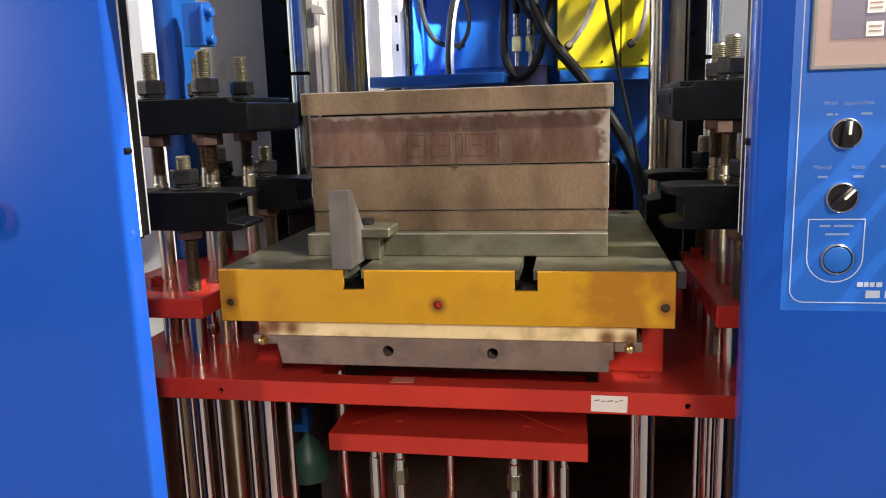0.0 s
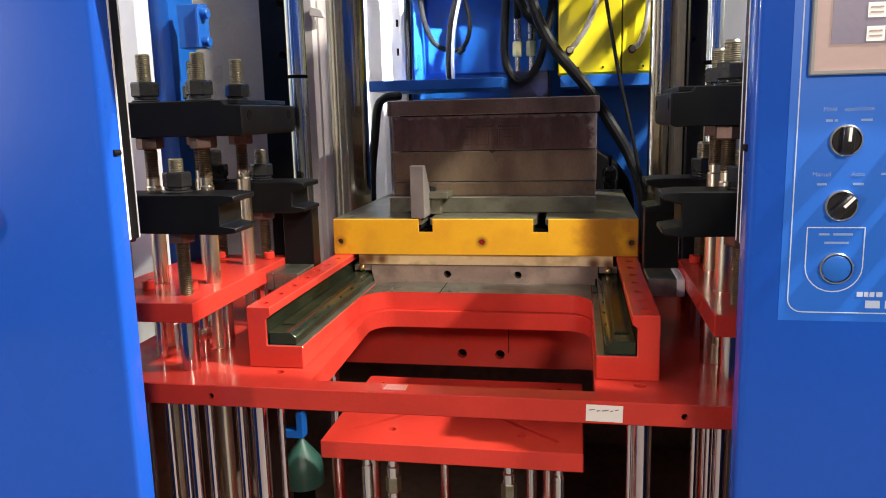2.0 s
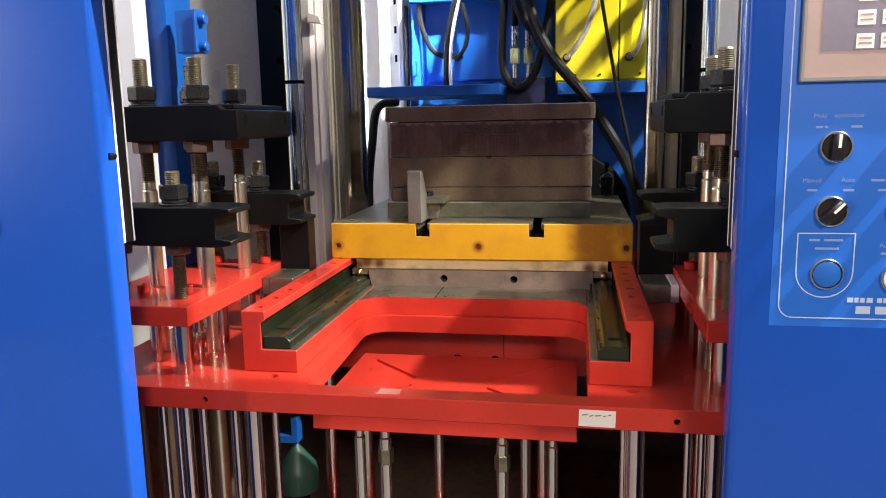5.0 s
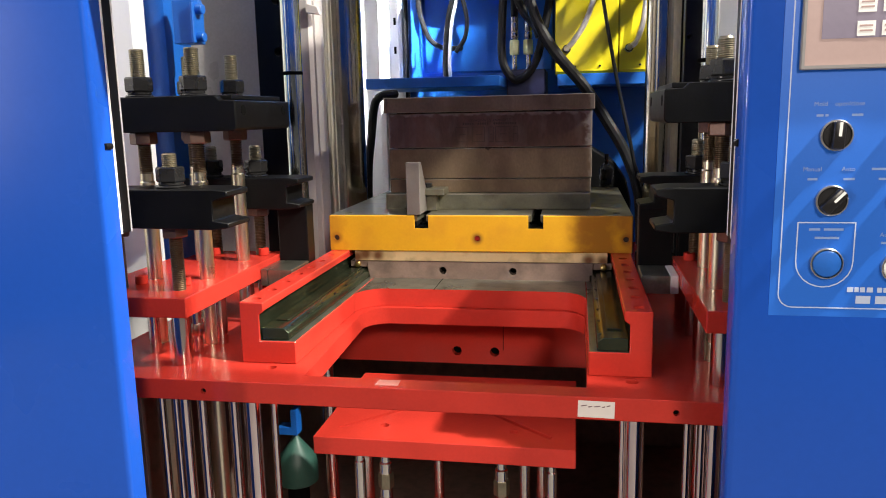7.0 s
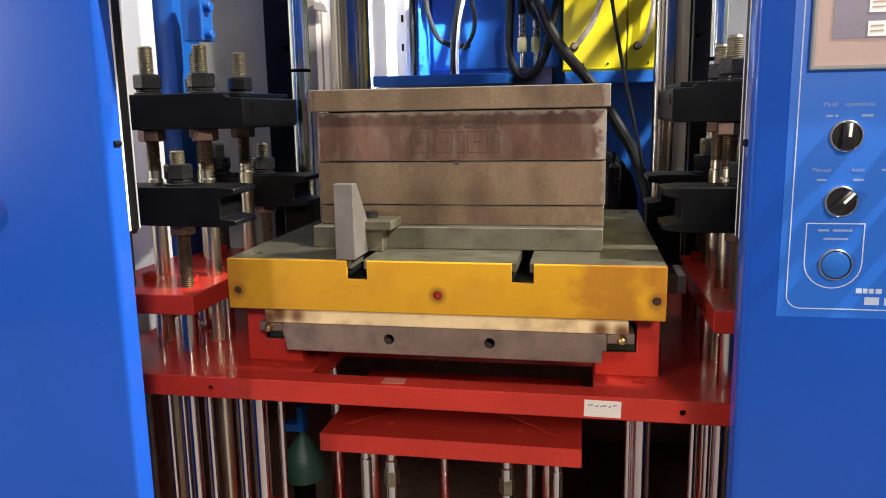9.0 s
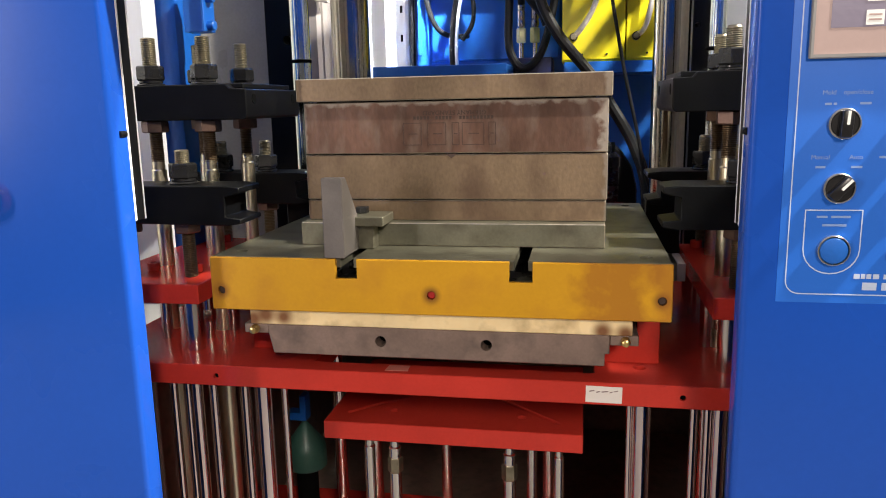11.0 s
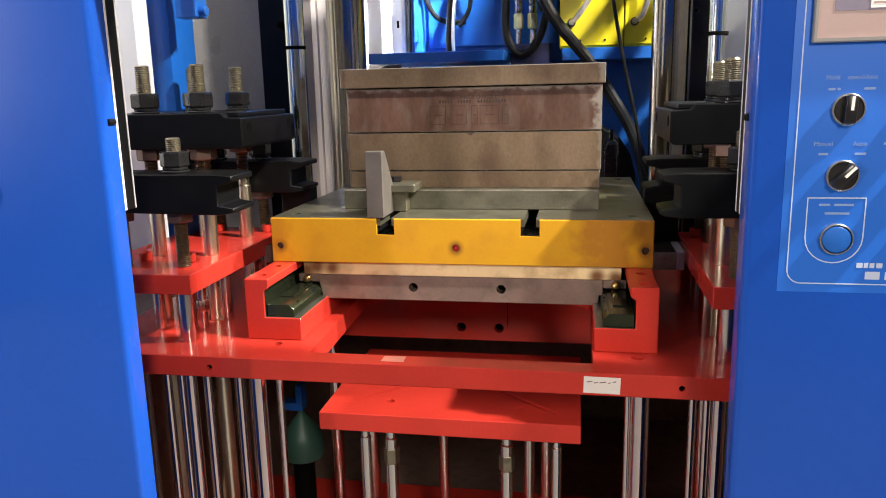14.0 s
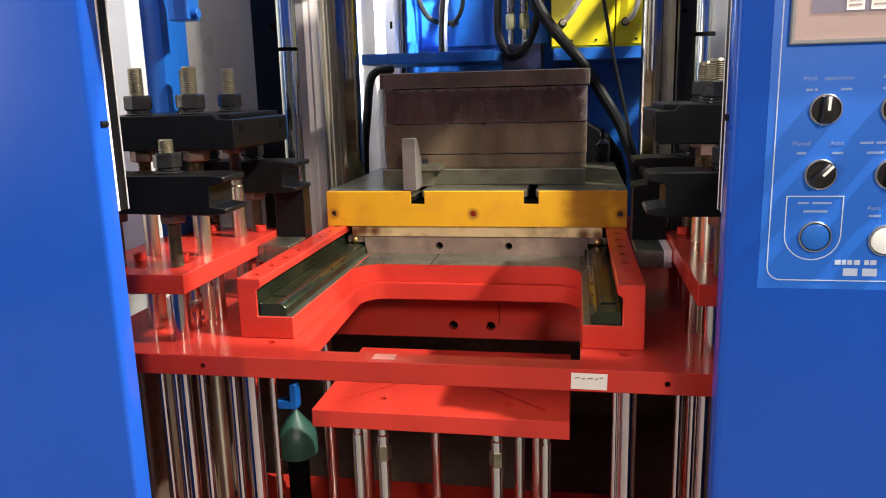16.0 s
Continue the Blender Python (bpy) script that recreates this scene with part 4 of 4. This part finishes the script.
def selector(x, z, turn):
    k = thing("selector_switch", (x, PY, z - 0.015), "black rotary selector switch with a white pointer and chrome ring", "switch", "selector switches")
    panel_things.append(k)
    part("ring", yring(x, PY - 0.0042, PY - 0.0001, z, 0.0119, 0.0134), SATIN, k, "chrome bezel ring")
    part("dial", ydisc(x, PY - 0.0038, PY - 0.0001, z, 0.0118), KNOB, k)
    def turned(b):
        bmesh.ops.transform(b, verts=b.verts, matrix=Matrix.Translation((x, 0, z)) @ Matrix.Rotation(turn, 4, "Y") @ Matrix.Translation((-x, 0, -z)))
        return b
    gp = part("grip", turned(box(x - 0.0048, x + 0.0048, PY - 0.0115, PY - 0.0038, z - 0.0116, z + 0.0116, 0.0018, segs=2)), KNOB, k)
    part("pointer", turned(box(x - 0.0012, x + 0.0012, PY - 0.0119, PY - 0.0113, z - 0.0005, z + 0.0112, 0.0)), POINTER, gp, "white pointer line")


for x, z, a in ((0.3875, 1.187, 0.05), (0.3872, 1.131, 0.75), (0.4445, 1.187, -0.6), (0.4445, 1.131, 0.0)):
    selector(x, z, a)
for x, z, m_, lab in ((0.3865, 1.0755, BLUE_IN, "blue illuminated push button with a chrome ring"), (0.4445, 1.0725, POINTER, "white push button with a chrome ring")):
    k = thing("push_button", (x, PY, z - 0.015), lab, "push button", "push buttons")
    panel_things.append(k)
    part("ring", yring(x, PY - 0.0045, PY - 0.0001, z, 0.0126, 0.0138), SATIN, k, "chrome bezel ring")
    part("cap", ydisc(x, PY - 0.0045, PY - 0.0001, z, 0.0119, dome=0.0012), m_, k)
for txt, x, z, sz in (("Mold", 0.374, 1.2135, 0.0054), ("open/close", 0.397, 1.2135, 0.0054), ("Manual", 0.3705, 1.158, 0.0054), ("Auto", 0.3995, 1.158, 0.0054), ("Auto", 0.434, 1.101, 0.0054)):
    words(txt, x, PY - 0.0003, z, sz, TEXTM, panel, depth=0.0001)
for x0, x1, z in ((0.371, 0.3765, 1.204), (0.378, 0.3805, 1.204), (0.399, 0.408, 1.204), (0.367, 0.375, 1.1495), (0.396, 0.405, 1.1495), (0.371, 0.380, 1.1055), (0.383, 0.399, 1.1055), (0.376, 0.396, 1.098),
                  (0.418, 0.429, 1.158), (0.431, 0.45, 1.158), (0.424, 0.438, 1.1495), (0.432, 0.445, 1.2135), (0.432, 0.443, 1.204), (0.430, 0.44, 1.094)):
    part("print_bar", box(x0, x1, PY - 0.0004, PY - 0.0002, z - 0.0010, z + 0.0010, 0), TEXTM, panel)
for x0, x1, z, h in ((0.4055, 0.4105, 1.052, 0.0022), (0.4115, 0.415, 1.052, 0.0022), (0.416, 0.420, 1.052, 0.0022), (0.4215, 0.4265, 1.052, 0.0022), (0.430, 0.434, 1.052, 0.0022), (0.435, 0.44, 1.052, 0.0022),
                     (0.413, 0.425, 1.043, 0.0035), (0.429, 0.441, 1.043, 0.0035)):
    part("brand_bar", box(x0, x1, PY - 0.0004, PY - 0.0002, z - h, z + h, 0), LINE, panel)
screen = thing("touch_screen", (0.45, PY, 1.242), "touch screen with a brownish border and grey frame", "screen")
part("frame", cut(box(0.354, 0.62, PY - 0.006, PY - 0.0008, 1.242, 1.46, 0.001), box(0.3572, 0.617, PY - 0.01, PY - 0.003, 1.2455, 1.457, 0)), material("screen_frame", (0.25, 0.24, 0.24), 0.4), screen)
face = part("face", box(0.3573, 0.6168, PY - 0.0036, PY - 0.0012, 1.2456, 1.4568, 0), SCREEN, screen)
part("field", box(0.370, 0.60, PY - 0.0039, PY - 0.0036, 1.267, 1.44, 0), SCREEN_B, face)
for k in range(4):
    for j in range(3):
        part("screen_key", box(0.397 + k * 0.019, 0.411 + k * 0.019, PY - 0.0042, PY - 0.0039, 1.2685 + j * 0.019, 1.2805 + j * 0.019, 0), POINTER, face, "pale screen key")
        for q in range(2):
            part("key_bar", box(0.399 + k * 0.019, 0.409 + k * 0.019, PY - 0.0044, PY - 0.0042, 1.272 + j * 0.019 + q * 0.004, 1.2735 + j * 0.019 + q * 0.004, 0), SCREEN, face)

for ob in [panel, screen] + panel_things:
    ob.location.z += 0.003  # the whole panel sits a little higher on the column

stop = thing("emergency_button", (-0.476, -0.115, 1.1), "round red push button on the blue column", "push button")
part("collar", ydisc(-0.476, -0.122, -0.1151, 1.12, 0.016), KNOB, stop)
part("cap", ydisc(-0.476, -0.142, -0.122, 1.12, 0.021, dome=0.004), REDPL, stop)


# ---- what moves ----
SLIDE = [(0, -0.018), (0.5, 0.071), (1.0, 0.200), (1.5, 0.326), (2.0, 0.443), (2.2, 0.452), (2.5, 0.453), (4.0, 0.453), (6.5, 0.453), (6.9, 0.453), (7.1, 0.442), (7.5, 0.368), (8.0, 0.257),
         (8.5, 0.138), (9.0, 0.028), (9.3, -0.021), (9.6, -0.029), (11.5, -0.028), (12.5, -0.028), (12.9, -0.026), (13.1, -0.009), (13.5, 0.059), (14.0, 0.172), (14.5, 0.317), (15.0, 0.437), (15.25, 0.452), (15.5, 0.453), (16.0, 0.453)]
LIFT = [(0, 0), (3.0, 0), (3.65, 0), (3.8, 0.006), (3.9, 0.018), (4.0, 0.028), (4.1, 0.037), (4.2, 0.042), (4.4, 0.047), (4.7, 0.048), (5.2, 0.048), (5.5, 0.04), (6.0, 0.006), (6.2, 0), (6.5, 0), (16.0, 0)]
DROP = [(0, 0), (9.2, 0), (10.9, 0), (11.1, -0.002), (11.3, -0.008), (11.5, -0.020), (11.7, -0.034), (11.9, -0.046), (12.1, -0.0535), (12.3, -0.055), (16.0, -0.055)]
DIP = [(0, 0), (2.8, 0), (3.0, -0.004), (3.2, -0.009), (3.4, -0.011), (3.6, -0.011), (5.7, -0.011), (6.0, -0.007), (6.4, -0.001), (6.6, 0), (9.4, 0), (10.2, -0.011), (16.0, -0.011)]


def motions():
    for ob in (table, mould, wedge, clamp):
        o = ORIGIN[ob.name]
        walk(ob, [(t, pose(o.x, o.y + d, o.z)) for t, d in SLIDE])
    o = ORIGIN[ejector.name]
    walk(ejector, [(t, pose(o.x, o.y, o.z + d)) for t, d in LIFT])
    for ob in lower_arms:
        o = ORIGIN[ob.name]
        walk(ob, [(t, pose(o.x, o.y, o.z + d)) for t, d in DIP])
    for ob in upper_arms:
        o = ORIGIN[ob.name]
        walk(ob, [(t, pose(o.x, o.y, o.z + d)) for t, d in DROP])


motions()
